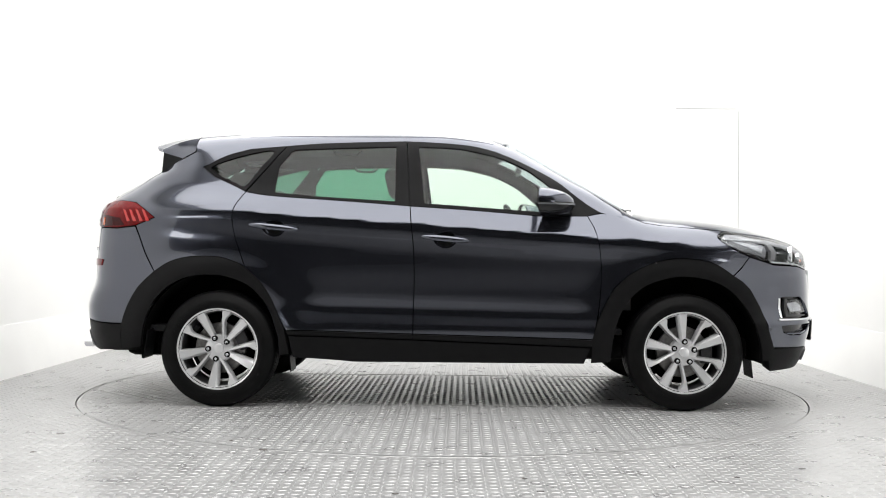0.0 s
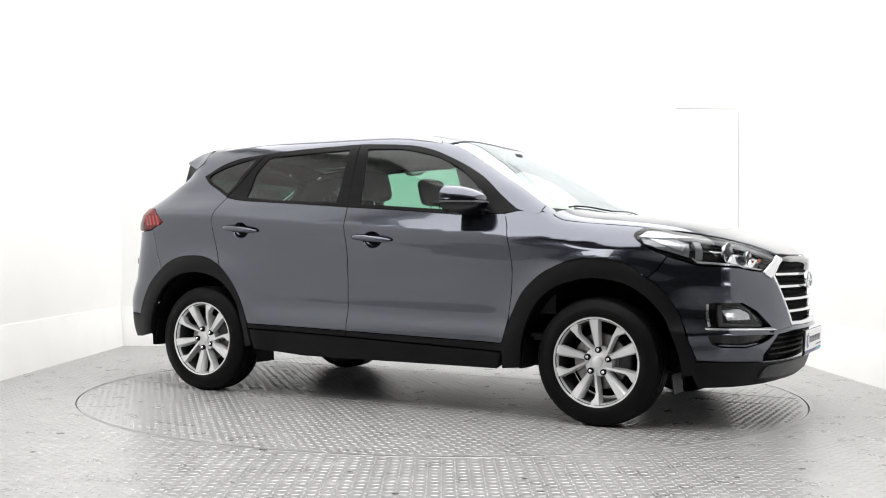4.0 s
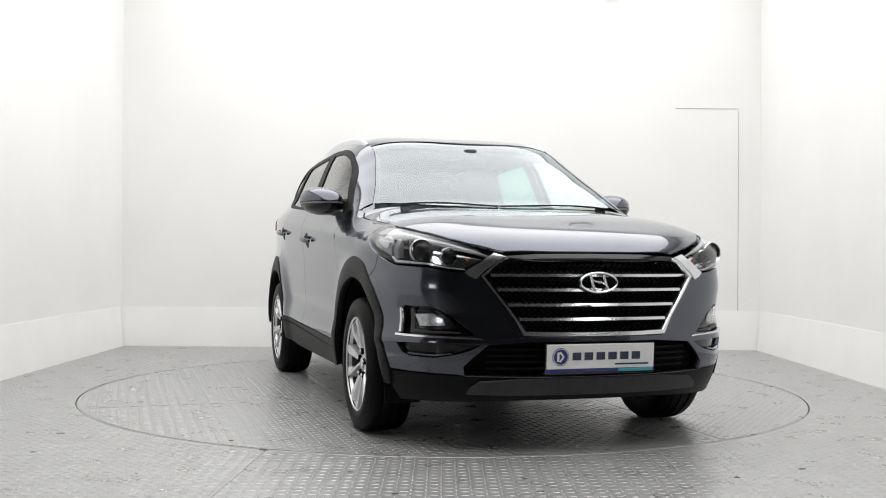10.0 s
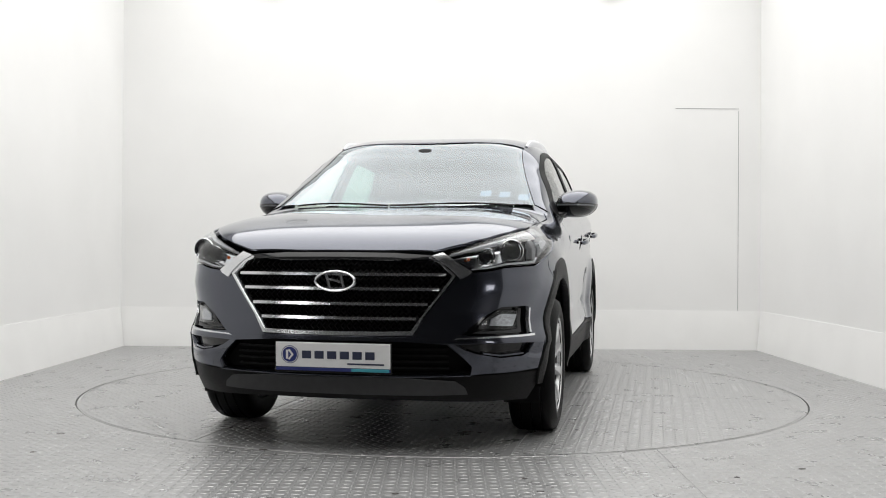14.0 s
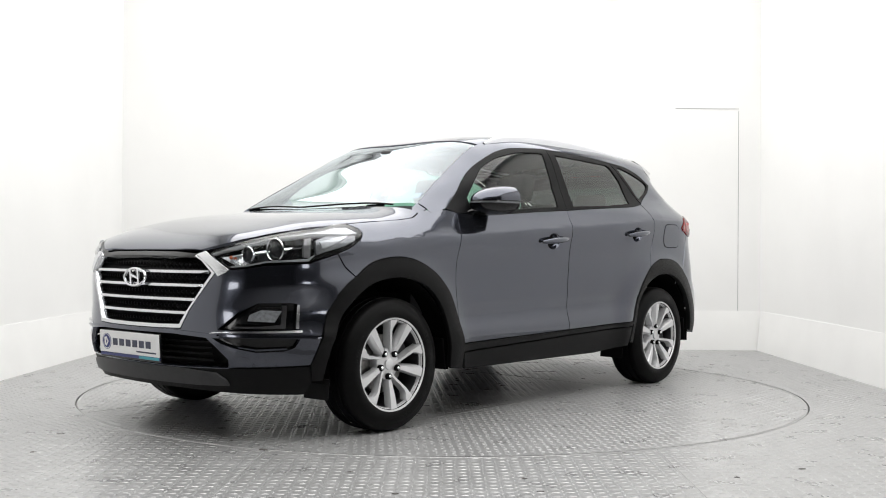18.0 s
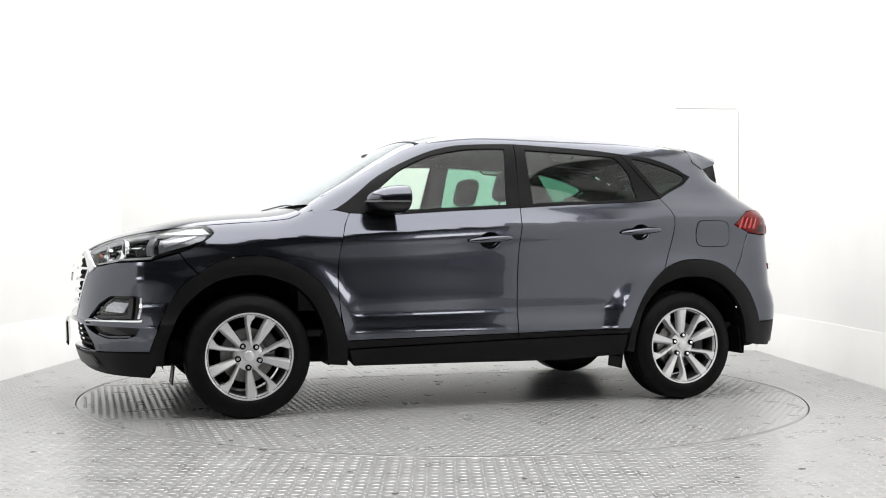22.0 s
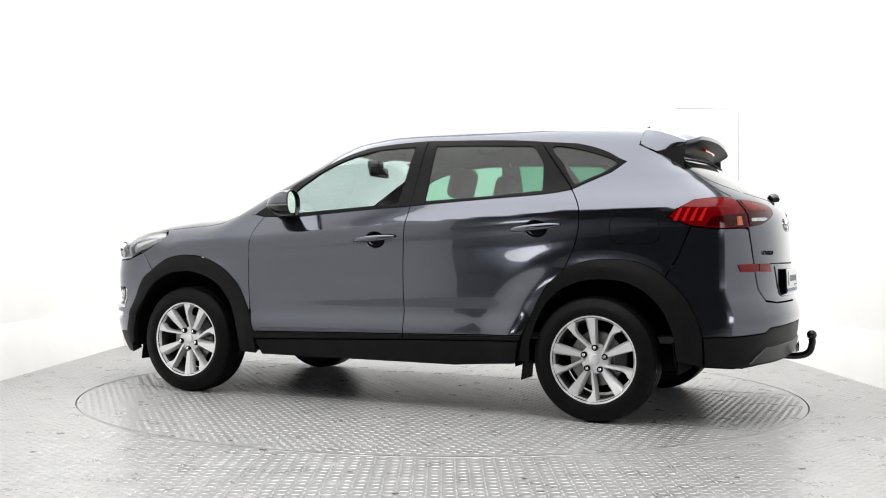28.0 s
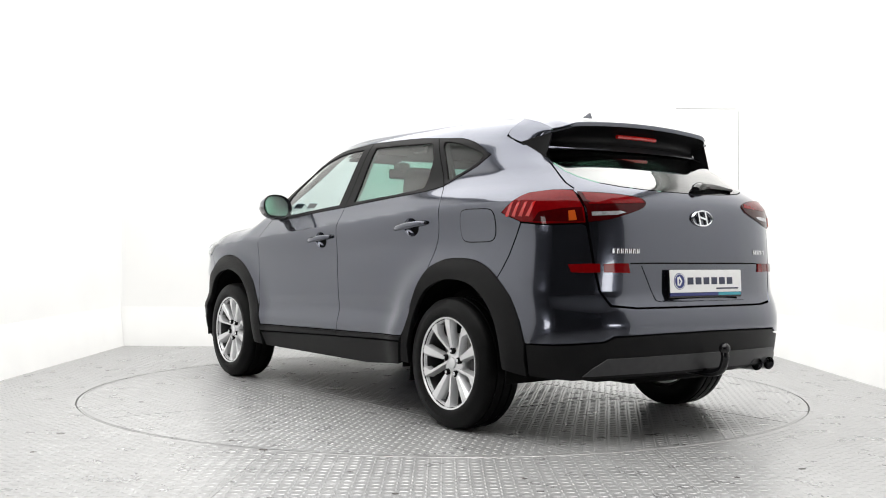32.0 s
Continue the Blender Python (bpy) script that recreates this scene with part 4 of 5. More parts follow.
def emblem(name, parent, m, width, height, material=SOFTCHROME):
    """Plain oval ring with a slanted band across it."""
    bm = bmesh.new()
    n, rings = 40, []
    for k, (f, d) in enumerate(((1.0, 0.0), (0.985, 0.008), (0.94, 0.011), (0.885, 0.008), (0.875, 0.0))):
        rings.append([bm.verts.new((width / 2 * (1 - (1 - f)) * math.cos(2 * math.pi * i / n), d, (height / 2 - width / 2 * (1 - f)) * math.sin(2 * math.pi * i / n))) for i in range(n)])
    for a, b in zip(rings, rings[1:]):
        for i in range(n):
            bm.faces.new((a[i], a[(i + 1) % n], b[(i + 1) % n], b[i]))
    for x0, x1 in ((-.27, -.13), (.07, .21)):
        q = [(x0 * width, -.40 * height), ((x0 + .065) * width, -.40 * height), ((x1 + .055) * width, .40 * height), ((x1 - .01) * width, .40 * height)]
        lo = [bm.verts.new((a, 0.0, b)) for a, b in q]
        hi = [bm.verts.new((a, 0.009, b)) for a, b in q]
        for i in range(4):
            bm.faces.new((lo[i], lo[(i + 1) % 4], hi[(i + 1) % 4], hi[i]))
        bm.faces.new(hi)
    q = [(-.16 * width, -.10 * height), (.12 * width, .02 * height), (.16 * width, .14 * height), (-.12 * width, .02 * height)]
    lo = [bm.verts.new((a, 0.0, b)) for a, b in q]
    hi = [bm.verts.new((a, 0.0095, b)) for a, b in q]
    for i in range(4):
        bm.faces.new((lo[i], lo[(i + 1) % 4], hi[(i + 1) % 4], hi[i]))
    bm.faces.new(hi)
    bmesh.ops.transform(bm, matrix=m, verts=bm.verts)
    return part(name, bm, material, parent)


wheel_proto = new("wheel")
wheel_proto.parent = car
tyre_prof = [(.217, -.088), (.226, -.108), (.255, -.115), (.29, -.114), (.318, -.104), (.329, -.088), (.3335, -.07), (.3335, -.054), (.327, -.052), (.327, -.046), (.3345, -.044), (.3345, -.004), (.328, -.002), (.328, .004), (.3345, .006), (.3345, .044), (.327, .046), (.327, .052),
             (.3335, .054), (.3335, .07), (.329, .088), (.318, .104), (.302, .109), (.30, .111), (.284, .1135), (.282, .1155), (.255, .115), (.240, .112), (.234, .107), (.226, .105), (.217, .09)]
tyre = part("tyre", lathe(tyre_prof, 80), RUBBER, wheel_proto, angle=50)
rim = part("rim", lathe([(.218, .088), (.226, .106), (.234, .1075), (.235, .103), (.229, .099), (.219, .096), (.214, .080)], 72), ALLOY, wheel_proto)
part("barrel", lathe([(.214, .080), (.207, .04), (.205, -.02), (.208, -.09), (.221, -.10)], 72), BARREL, rim, "shaded grey inner barrel")
for k in range(5):
    a = radians(72 * k)
    part("spoke", spoke_bm(a + radians(3), WIDE, .55), ALLOY, wheel_proto)
    part("spoke", spoke_bm(a + radians(38), SLIM, .80), ALLOY, wheel_proto)
part("hub", lathe([(.001, .070), (.045, .070), (.075, .064), (.082, .052), (.082, .02)], 40), ALLOY, wheel_proto)
part("centre_cap", lathe([(.001, .0805), (.024, .0805), (.028, .078), (.029, .068)], 32), ALLOY, wheel_proto, "silver centre cap")
for k in range(5):
    a = radians(72 * k - 3)
    m = Matrix.Translation((.060 * math.sin(a), 0, .062 * math.cos(a)))
    b = lathe([(.0165, .060), (.0165, .0815), (.0150, .0822), (.001, .0790)], 16)
    bmesh.ops.transform(b, matrix=m, verts=b.verts)
    part("bolt_hole", b, DARK, wheel_proto)
    b = lathe([(.001, .0905), (.006, .0905), (.0095, .087), (.0095, .076)], 6)
    bmesh.ops.transform(b, matrix=m, verts=b.verts)
    part("wheel_nut", b, CHROME, wheel_proto)
part("brake_disc", lathe([(.03, .02), (.09, .022), (.145, .022), (.148, .018), (.148, .0), (.09, .0), (.03, .0)], 48), STEEL, wheel_proto)
part("brake_drum", lathe([(.001, -.03), (.17, -.03), (.19, -.05), (.19, -.08), (.001, -.08)], 40), DARK, wheel_proto)
cal = block(.07, .05, .13, pose(-.135, .02, .0), .012)
part("brake_caliper", cal, TRIM, wheel_proto)
# raised bars of moulded writing on the tyre wall
for k, a0 in enumerate((20, 140, 260)):
    for j in range(6):
        a = radians(a0 + j * 5.2)
        b = block(.018, .0022, .017, Matrix.Rotation(a, 4, "Y") @ pose(0, .1145, .272, 4, 0, 0), .0008, 1)
        part("wall_marking", b, RUBBER, tyre)
first = True
for hx in (1.335, -1.335):
    for s in (1, -1):
        m = pose(hx, 0.787 * s, 0.3335, 0, {(1, 1): 36, (1, -1): 0, (-1, 1): 0, (-1, -1): 24}[(1 if hx > 0 else -1, s)], 0 if s > 0 else 180)
        if first:
            wheel_proto.matrix_local = m
            first = False
        else:
            copy_thing(wheel_proto, m)
        # wheel house, mud flap and spat
        bm = bmesh.new()
        arc = [radians(-8 + 196 * i / 22) for i in range(23)]
        o, q = [], []
        for a in arc:
            o.append(bm.verts.new((hx + .446 * math.cos(a), s * .872, .335 + .446 * math.sin(a))))
            q.append(bm.verts.new((hx + .446 * math.cos(a), s * .50, .335 + .446 * math.sin(a))))
        for i in range(22):
            bm.faces.new((o[i], o[i + 1], q[i + 1], q[i]))
        bm.faces.new(q)
        part("wheel_house", bm, DARK, car)
        flap = block(.008, .17, .17, pose(hx - .425, s * .775, .355, 0, 8, 0), .003, 1)
        part("mud_flap", flap, PLASTIC, car)
        spat_x = 1.725 if hx > 0 else -.925
        spat = block(.007, .17, .10, pose(spat_x, s * .76, .238 if hx > 0 else .250, 0, -6, 0), .002, 1)
        part("wheel_spat", spat, PLASTIC, car)

# ---- underside ----
ub = joined(block(3.5, 1.36, .14, pose(0, 0, .34), .04), block(.75, 1.0, .16, pose(1.65, 0, .33), .04), block(.6, 1.2, .22, pose(-1.8, 0, .40), .05))
part("underbody", ub, DARK, car)
part("rear_silencer", block(.30, .75, .16, pose(-1.86, -.1, .33), .05), DARK, car)
part("exhaust_pipe", tube([(-1.0, -.3, .27), (-1.5, -.32, .26), (-1.75, -.2, .30)], .03), DARK, car)
for dy in (-.40, -.495):
    part("exhaust_tip", joined(tube([(-1.95, dy, .33), (-2.10, dy, .335), (-2.235, dy, .338)], [(.044, .032)] * 3, 20, False), tube([(-2.235, dy, .338), (-2.0, dy, .33)], [(.038, .026)] * 2, 20, False)), CHROME, car, "oval chrome exhaust tip")
neck = part("tow_bar", tube(spline([(-1.95, .0, .335), (-2.15, .0, .325), (-2.27, .0, .322), (-2.335, .0, .345), (-2.355, .0, .40), (-2.352, .0, .425)], 5), .019, 14), GLOSS, car, "black swan-neck tow bar")
ball = bmesh.new()
bmesh.ops.create_uvsphere(ball, u_segments=20, v_segments=12, radius=.027, matrix=pose(-2.352, 0, .445))
part("tow_ball", ball, GLOSS, neck)

# ---- grille ----
grille = new("grille")
grille.parent = car
tagged(grille, "black mesh grille with chrome bars and surround")
G_IN = both(nf((0.0, .880), (.25, .878), (.404, .867), (.446, .847), (.507, .79), (.444, .70), (.378, .612), (.336, .549), (.2, .545), (0.0, .544)))
G_OUT = nf(*G_HALF[2:])
G_RIM = nf((0.0, .544), (.2, .545), (.336, .549), (.378, .612), (.444, .70), (.507, .79), (.446, .847), (.404, .867))
panel("grille_surround", G_OUT + [(-u, v) for u, v in G_OUT[-2::-1]] + [(-u, v) for u, v in G_RIM[::-1]] + G_RIM[1:], "nose", SOFTCHROME, grille, off=0.004, depth=0.035, gap=0.0)
WING = nf((.415, .874), (.462, .888), (.53, .846), (.588, .806), (.572, .790), (.540, .775), (.524, .795), (.50, .818), (.455, .852))
for s in (1, -1):
    panel("chrome_wing", WING if s > 0 else mirror_loop(WING), "nose", SOFTCHROME, grille, off=0.008, depth=0.03, gap=0.0)
for z, half_w in ((.795, .480), (.731, .452), (.665, .405), (.602, .358)):
    panel("grille_bar", both(nf((0, z + .0065), (half_w * .5, z + .0065), (half_w, z + .0065), (half_w, z - .0065), (half_w * .5, z - .0065), (0, z - .0065))), "nose", SOFTCHROME, grille, off=-0.006, depth=0.02, gap=0.0)
panel("grille_top_trim", both(nf((0, .893), (.25, .891), (.41, .881), (.425, .872), (.40, .860), (.25, .871), (0, .873))), "nose", GLOSS, grille, off=-0.003, depth=0.03, gap=0.0)
mesh_bms = []
for j in range(9):
    z = .565 + j * .0335
    hw = min(.34 + (z - .54) * .68, .50) if z < .80 else .50 - (z - .80) * .9
    cols = int(hw / .028)
    for i in range(-cols, cols + 1):
        y = (i + (.5 if j % 2 else 0)) * .028
        x = float(front_x(min(abs(y), .5), z)) - .036
        b = bmesh.new()
        bmesh.ops.create_cone(b, segments=4, radius1=.019, radius2=.008, depth=.012, matrix=pose(x, y, z, 0, 90, 0))
        mesh_bms.append(b)
tagged(part("grille_mesh", joined(*mesh_bms), PLASTIC, grille), kind="stuff")
ex = float(front_x(0, .763)) + .006
emblem("emblem", grille, Matrix.Translation((ex + .004, 0, .763)) @ pose(0, 0, 0, 0, 0, -90) @ pose(0, 0, 0, 6, 0, 0), .190, .098)

# intake slats
for j, z in enumerate((.375, .405, .435, .465)):
    panel("intake_slat", both(nf((0, z + .004), (.5, z + .004), (.5, z - .004), (0, z - .004))), "nose", PLASTIC, car, off=-0.03, depth=0.01, gap=0.0)
panel("bumper_bar", both(nf((0, .523), (.3, .523), (.55, .508), (.55, .500), (.3, .506), (0, .506))), "nose", PAINT, bumper, off=0.012, depth=0.03, gap=0.0)


def number_plate(m, name):
    plate = new(name)
    plate.parent = car
    plate.matrix_local = m
    tagged(plate, "white dealer plate with navy roundel and dark bars")
    part("plate_holder", block(.53, .010, .135, pose(0, -.006, -.008), .003, 1), GLOSS, plate)
    part("plate_face", block(.52, .004, .108, pose(0, .002, .004), .0015, 1), PLATE, plate)
    part("foot_band", block(.52, .004, .015, pose(0, .001, -.0585), .0015, 1), NAVY, plate)
    part("foot_band_end", block(.17, .004, .014, pose(-.17, .0022, -.0585), .0015, 1), TEAL, plate)
    part("roundel", lathe([(.001, .0058), (.039, .0058), (.0395, .0045), (.0395, .002)], 36), NAVY, plate).matrix_local = pose(.195, 0, .004)
    part("roundel_ring", lathe([(.0365, .0060), (.0350, .0063), (.0335, .0060)], 36), WHITE, plate).matrix_local = pose(.195, 0, .004)
    part("roundel_mark", joined(block(.010, .002, .040, pose(.207, .0066, .004)), block(.008, .002, .030, pose(.190, .0066, .014, 0, 40, 0)), block(.008, .002, .030, pose(.190, .0066, -.006, 0, -40, 0))), WHITE, plate)
    x = .118
    for k in range(6):
        part("print_bar", block(.042, .0015, .034, pose(x, .0048, .005), .0005, 1), INK, plate)
        x -= .0575
    part("small_print_bar", block(.165, .0015, .007, pose(-.150, .0048, -.032)), INK, plate)
    return plate


number_plate(Matrix.Translation((2.262, 0.0, .437)) @ pose(0, 0, 0, 0, 0, -90) @ pose(0, 0, 0, -3, 0, 0), "number_plate")
number_plate(Matrix.Translation((-2.243, 0.005, .760)) @ pose(0, 0, 0, 0, 0, 90) @ pose(0, 0, 0, 3, 0, 0), "number_plate")

# ---- head and fog lamps ----
HEAD_TOP = nf((.470, .876), (.492, .889), (.55, .915), (.642, .950), (.72, .982), (.785, 1.010)) + ns((1.66, 1.022), (1.577, 1.022), (1.545, .992), (1.62, .985)) \
    + nf((.785, .986), (.72, .964), (.642, .936), (.55, .905), (.50, .885))
BLADE = ns((1.815, .968), (1.850, .962), (1.868, .862), (1.838, .860))
REARREF = ns((1.64, 1.000), (1.555, .998), (1.575, .966), (1.65, .922), (1.73, .897), (1.805, .873), (1.80, .96), (1.72, .985))
INNER = nf((.60, .826), (.535, .856), (.515, .872), (.56, .893), (.64, .920), (.72, .945), (.785, .955), (.795, .880), (.72, .842), (.66, .828))
for s in (1, -1):
    par = [o for o in car.children if o.name.startswith("headlight")][0 if s > 0 else 1]
    lp = (lambda q: q) if s > 0 else mirror_loop
    panel("light_blade", lp(HEAD_TOP), "nose", SILVERLENS, par, off=-0.012, depth=0.02, gap=0.001, label="bright reflector strip")
    panel("light_bracket", lp(BLADE), "nose", BRACE, par, off=-0.014, depth=0.03, gap=0.0)
    panel("corner_reflector", lp(REARREF), "nose", LAMPGREY, par, off=-0.020, depth=0.02, gap=0.0)
    panel("corner_marker", lp(ns((1.79, .945), (1.70, .972), (1.61, .985), (1.63, .972), (1.72, .930), (1.78, .905))), "nose", SILVERLENS, par, off=-0.016, depth=0.006, gap=0.0)
    panel("lower_strip", lp(ns((1.82, .872), (1.845, .846)) + nf((.728, .838), (.66, .823), (.59, .816), (.588, .821), (.66, .829), (.728, .845)) + ns((1.85, .856))), "nose", SILVERLENS, par, off=-0.010, depth=0.01, gap=0.0)
    panel("inner_reflector", lp(INNER), "nose", CHROME, par, off=-0.052, depth=0.0, gap=0.0, label="mirrored reflector behind the projectors")
    for y, z, r in ((.740, .900, .040), (.640, .876, .028)):
        x = float(front_x(y, z)) - .045
        bowl = lathe([(r * 1.35, .012), (r * 1.28, .016), (r * 1.1, .006), (r * 1.02, -.006)], 32)
        m = Matrix.Translation((x, s * y, z)) @ pose(0, 0, 0, 0, 0, -90 + s * 8)
        bmesh.ops.transform(bowl, matrix=m, verts=bowl.verts)
        part("chrome_ring", bowl, CHROME, par)
        eye = bmesh.new()
        bmesh.ops.create_uvsphere(eye, u_segments=24, v_segments=14, radius=r, matrix=m @ Matrix.Diagonal((1, .55, 1, 1)))
        part("projector", eye, GLOSS, par, "dark glass projector lens")
    FOGLENS = nf((.785, .632), (.70, .637), (.645, .594), (.618, .560), (.72, .556)) + ns((1.965, .556), (1.955, .60))
    fog = panel("fog_light", lp(FOGLENS), "nose", LAMPBOX, bumper, off=-0.020, depth=0.02, gap=0.0, label="small clear fog lamp in a dark housing")
    panel("fog_reflector", lp(nf((.775, .615), (.715, .620), (.675, .600), (.668, .572), (.76, .568))), "nose", SILVERLENS, fog, off=-0.014, depth=0.012, gap=0.0)
    panel("fog_lens", lp(FOGLENS), "nose", CLEAR, fog, off=-0.008, depth=0)
    panel("fog_strip", lp(ns((1.935, .640), (1.955, .640), (1.962, .556)) + nf((.72, .548), (.62, .546), (.60, .540), (.72, .538)) + ns((1.945, .540))), "nose", SKID, bumper, off=-0.012, depth=0.02, gap=0.0)
    # chrome strip drawn for the highlight on the painted bar's edge
    panel("fog_trim", lp(ns((1.880, .528), (1.885, .518)) + nf((.80, .517), (.66, .516), (.55, .514), (.51, .511), (.53, .519), (.66, .524), (.80, .526))), "nose", SOFTCHROME, bumper, off=0.006, depth=0.012, gap=0.0)
    panel("fog_blade", lp(ns((1.884, .645), (1.894, .645), (1.906, .535), (1.894, .535))), "nose", SOFTCHROME, bumper, off=0.003, depth=0.02, gap=0.0)
    panel("duct_lip", lp(nf((.800, .446), (.707, .441), (.64, .452), (.64, .446), (.707, .434), (.800, .439))), "nose", PAINT, bumper, off=-0.006, depth=0.02, gap=0.0)
    bulb = bmesh.new()
    bmesh.ops.create_uvsphere(bulb, u_segments=14, v_segments=8, radius=.009, matrix=pose(float(front_x(.565, .862)) - .035, s * .565, .862))
    part("turn_bulb", bulb, AMBER, par, "amber turn signal bulb")

# ---- tail lamps and rear trim ----
for s in (1, -1):
    par = [o for o in car.children if o.name.startswith("tail_light")][0 if s > 0 else 1]
    inn = [o for o in gate.children if o.name.startswith("inner_tail_light")][0 if s > 0 else 1]
    lp = (lambda q: q) if s > 0 else mirror_loop
    for k, x0 in enumerate((-1.775, -1.815, -1.855, -1.895)):
        panel("light_bar", lp(ts((x0, 1.128), (x0 - .016, 1.134), (x0 + .008, 1.070), (x0 - .010, 1.066))[0:2] + ts((x0 + .012, 1.064), (x0 + .030, 1.068))), "tail", RED_BAR, par, off=0.0085, depth=0.003, gap=0.0)
    panel("lower_dark", lp(ts((-1.90, 1.042), (-1.93, 1.085)) + tf((.74, 1.10), (.672, 1.105), (.668, 1.042), (.72, 1.038))), "tail", DEEPRED, par, off=0.0080, depth=0.003, gap=0.0)
    panel("indicator", lp(tf((.722, 1.088), (.700, 1.092), (.694, 1.046), (.722, 1.043))), "tail", AMBER, par, off=0.0100, depth=0.003, gap=0.0, label="amber indicator")
    panel("upper_band", lp(tf((.645, 1.172), (.50, 1.164), (.375, 1.148), (.365, 1.130), (.45, 1.126), (.64, 1.120))), "tail", RED, inn, off=0.0085, depth=0.003, gap=0.0)
    panel("reversing_light", lp(tf((.635, 1.084), (.50, 1.090), (.475, 1.084), (.52, 1.072), (.635, 1.066))), "tail", SILVERLENS, inn, off=0.0085, depth=0.003, gap=0.0, label="clear reversing lamp")
    panel("reflector", lp(tf((.735, .842), (.67, .846), (.610, .846), (.610, .806), (.67, .804), (.725, .806))), "tail", RED, rbump, off=0.005, depth=0.01, gap=0.0, label="narrow red reflector")
    panel("reflector", lp(tf((.592, .846), (.53, .848), (.473, .848), (.465, .804), (.53, .805), (.592, .806))), "tail", RED, gate, off=0.005, depth=0.01, gap=0.0, label="narrow red reflector")
panel("gate_gap", both(tf((0, .853), (.3, .853), (.46, .851), (.46, .845), (.3, .846), (0, .846))), "tail", DARK, gate, off=0.002, depth=0.0, gap=0.0)
panel("plate_recess", both(tf((0, .838), (.30, .838), (.40, .836), (.33, .675), (.30, .668), (0, .668))), "tail", PAINT, gate, off=0.004, depth=0.005, gap=0.0)
emblem("emblem", gate, Matrix.Translation((float(rear_x(0, 1.067)) - .003, 0.005, 1.067)) @ pose(0, 0, 0, 0, 0, 90), .150, .082)
for y0, dy, n, z in ((.545, -.0205, 7, .905), (-.435, -.021, 6, .905)):
    for k in range(n):
        y = y0 + dy * k
        x = float(rear_x(y, z)) - .003
        part("chrome_bar", joined(block(.004, .005, .022, pose(x, y - .006, z)), block(.004, .005, .022, pose(x, y + .006, z)), block(.004, .014, .005, pose(x, y, z + (.007 if k % 2 else -.004)))), CHROME, gate)

# spoiler underside, fins and stop lamp
stop = [(x - .014, y, z - .002) for x, y, z in hollow[2] if abs(y) < .17]
part("stop_light", tube(stop, .011, 8), RED_BAR, spoiler, "red high-level stop lamp")
# rear wiper
wz = 1.212
arm = [(float(rear_x(y, z)) - d, y, z) for y, z, d in ((-.02, wz, .03), (-.06, wz + .015, .035), (-.15, wz + .022, .03), (-.27, wz + .020, .022), (-.36, wz + .012, .018))]
wiper = part("rear_wiper", tube(spline(arm, 4), [(.012 + .022 * max(0, 1 - abs(i - 5) / 9), .010 + .014 * max(0, 1 - abs(i - 5) / 9)) for i in range(17)], 10), GLOSS, gate, "black rear wiper arm")


# ---- fuel flap on the near-side quarter ----
FUEL = spline([(-1.419, 1.025), (-1.428, 1.085), (-1.457, 1.106), (-1.54, 1.108), (-1.625, 1.106), (-1.662, 1.085), (-1.674, 1.030), (-1.670, .975), (-1.640, .950), (-1.55, .946), (-1.465, .948), (-1.430, .970)], 4, True)
qp = [o for o in car.children if o.name.startswith("quarter_panel")][0]
panel("fuel_flap_gap", FUEL, "side", DARK, qp, 1, off=0.0012, depth=0, gap=-0.002)
panel("fuel_flap", FUEL, "side", PAINT, qp, 1, off=0.0026, depth=0.0, gap=0.002)

# ---- door handles ----
doors = [o for o in car.children if o.name.startswith(("front_door", "rear_door"))]
for s in (1, -1):
    for (x0, x1, z0, z1), nm in ((HANDLE_F, "front_door"), (HANDLE_R, "rear_door")):
        par = [o for o in doors if o.name.startswith(nm)][0 if s > 0 else 1]
        rows_h = []
        for k, d in ((1.045, .004), (1.0, .006), (.93, .018), (.78, .030), (.5, .036), (.03, .038)):
            rows_h.append([(x, s * (float(body_y(x, z)) - d), z) for x, z in cup_loop(x0, x1, z0, z1, k)])
        rows_h = [r + r[:1] for r in rows_h]
        loft("handle_recess", rows_h, PAINT, par)
        pts = []
        for k in range(13):
            t = k / 12
            x, z = x0 + (x1 - x0) * t, z0 + (z1 - z0) * t
            pts.append((x, s * (float(body_y(x, z)) + .010 + .030 * math.sin(math.pi * t) ** .5), z))
        rr = [(.010 + .003 * math.sin(math.pi * k / 12), .009 + .008 * math.sin(math.pi * k / 12) ** .5) for k in range(13)]
        h = part("door_handle", tube(pts, rr, 12), PAINT, par, "body-coloured bar handle")

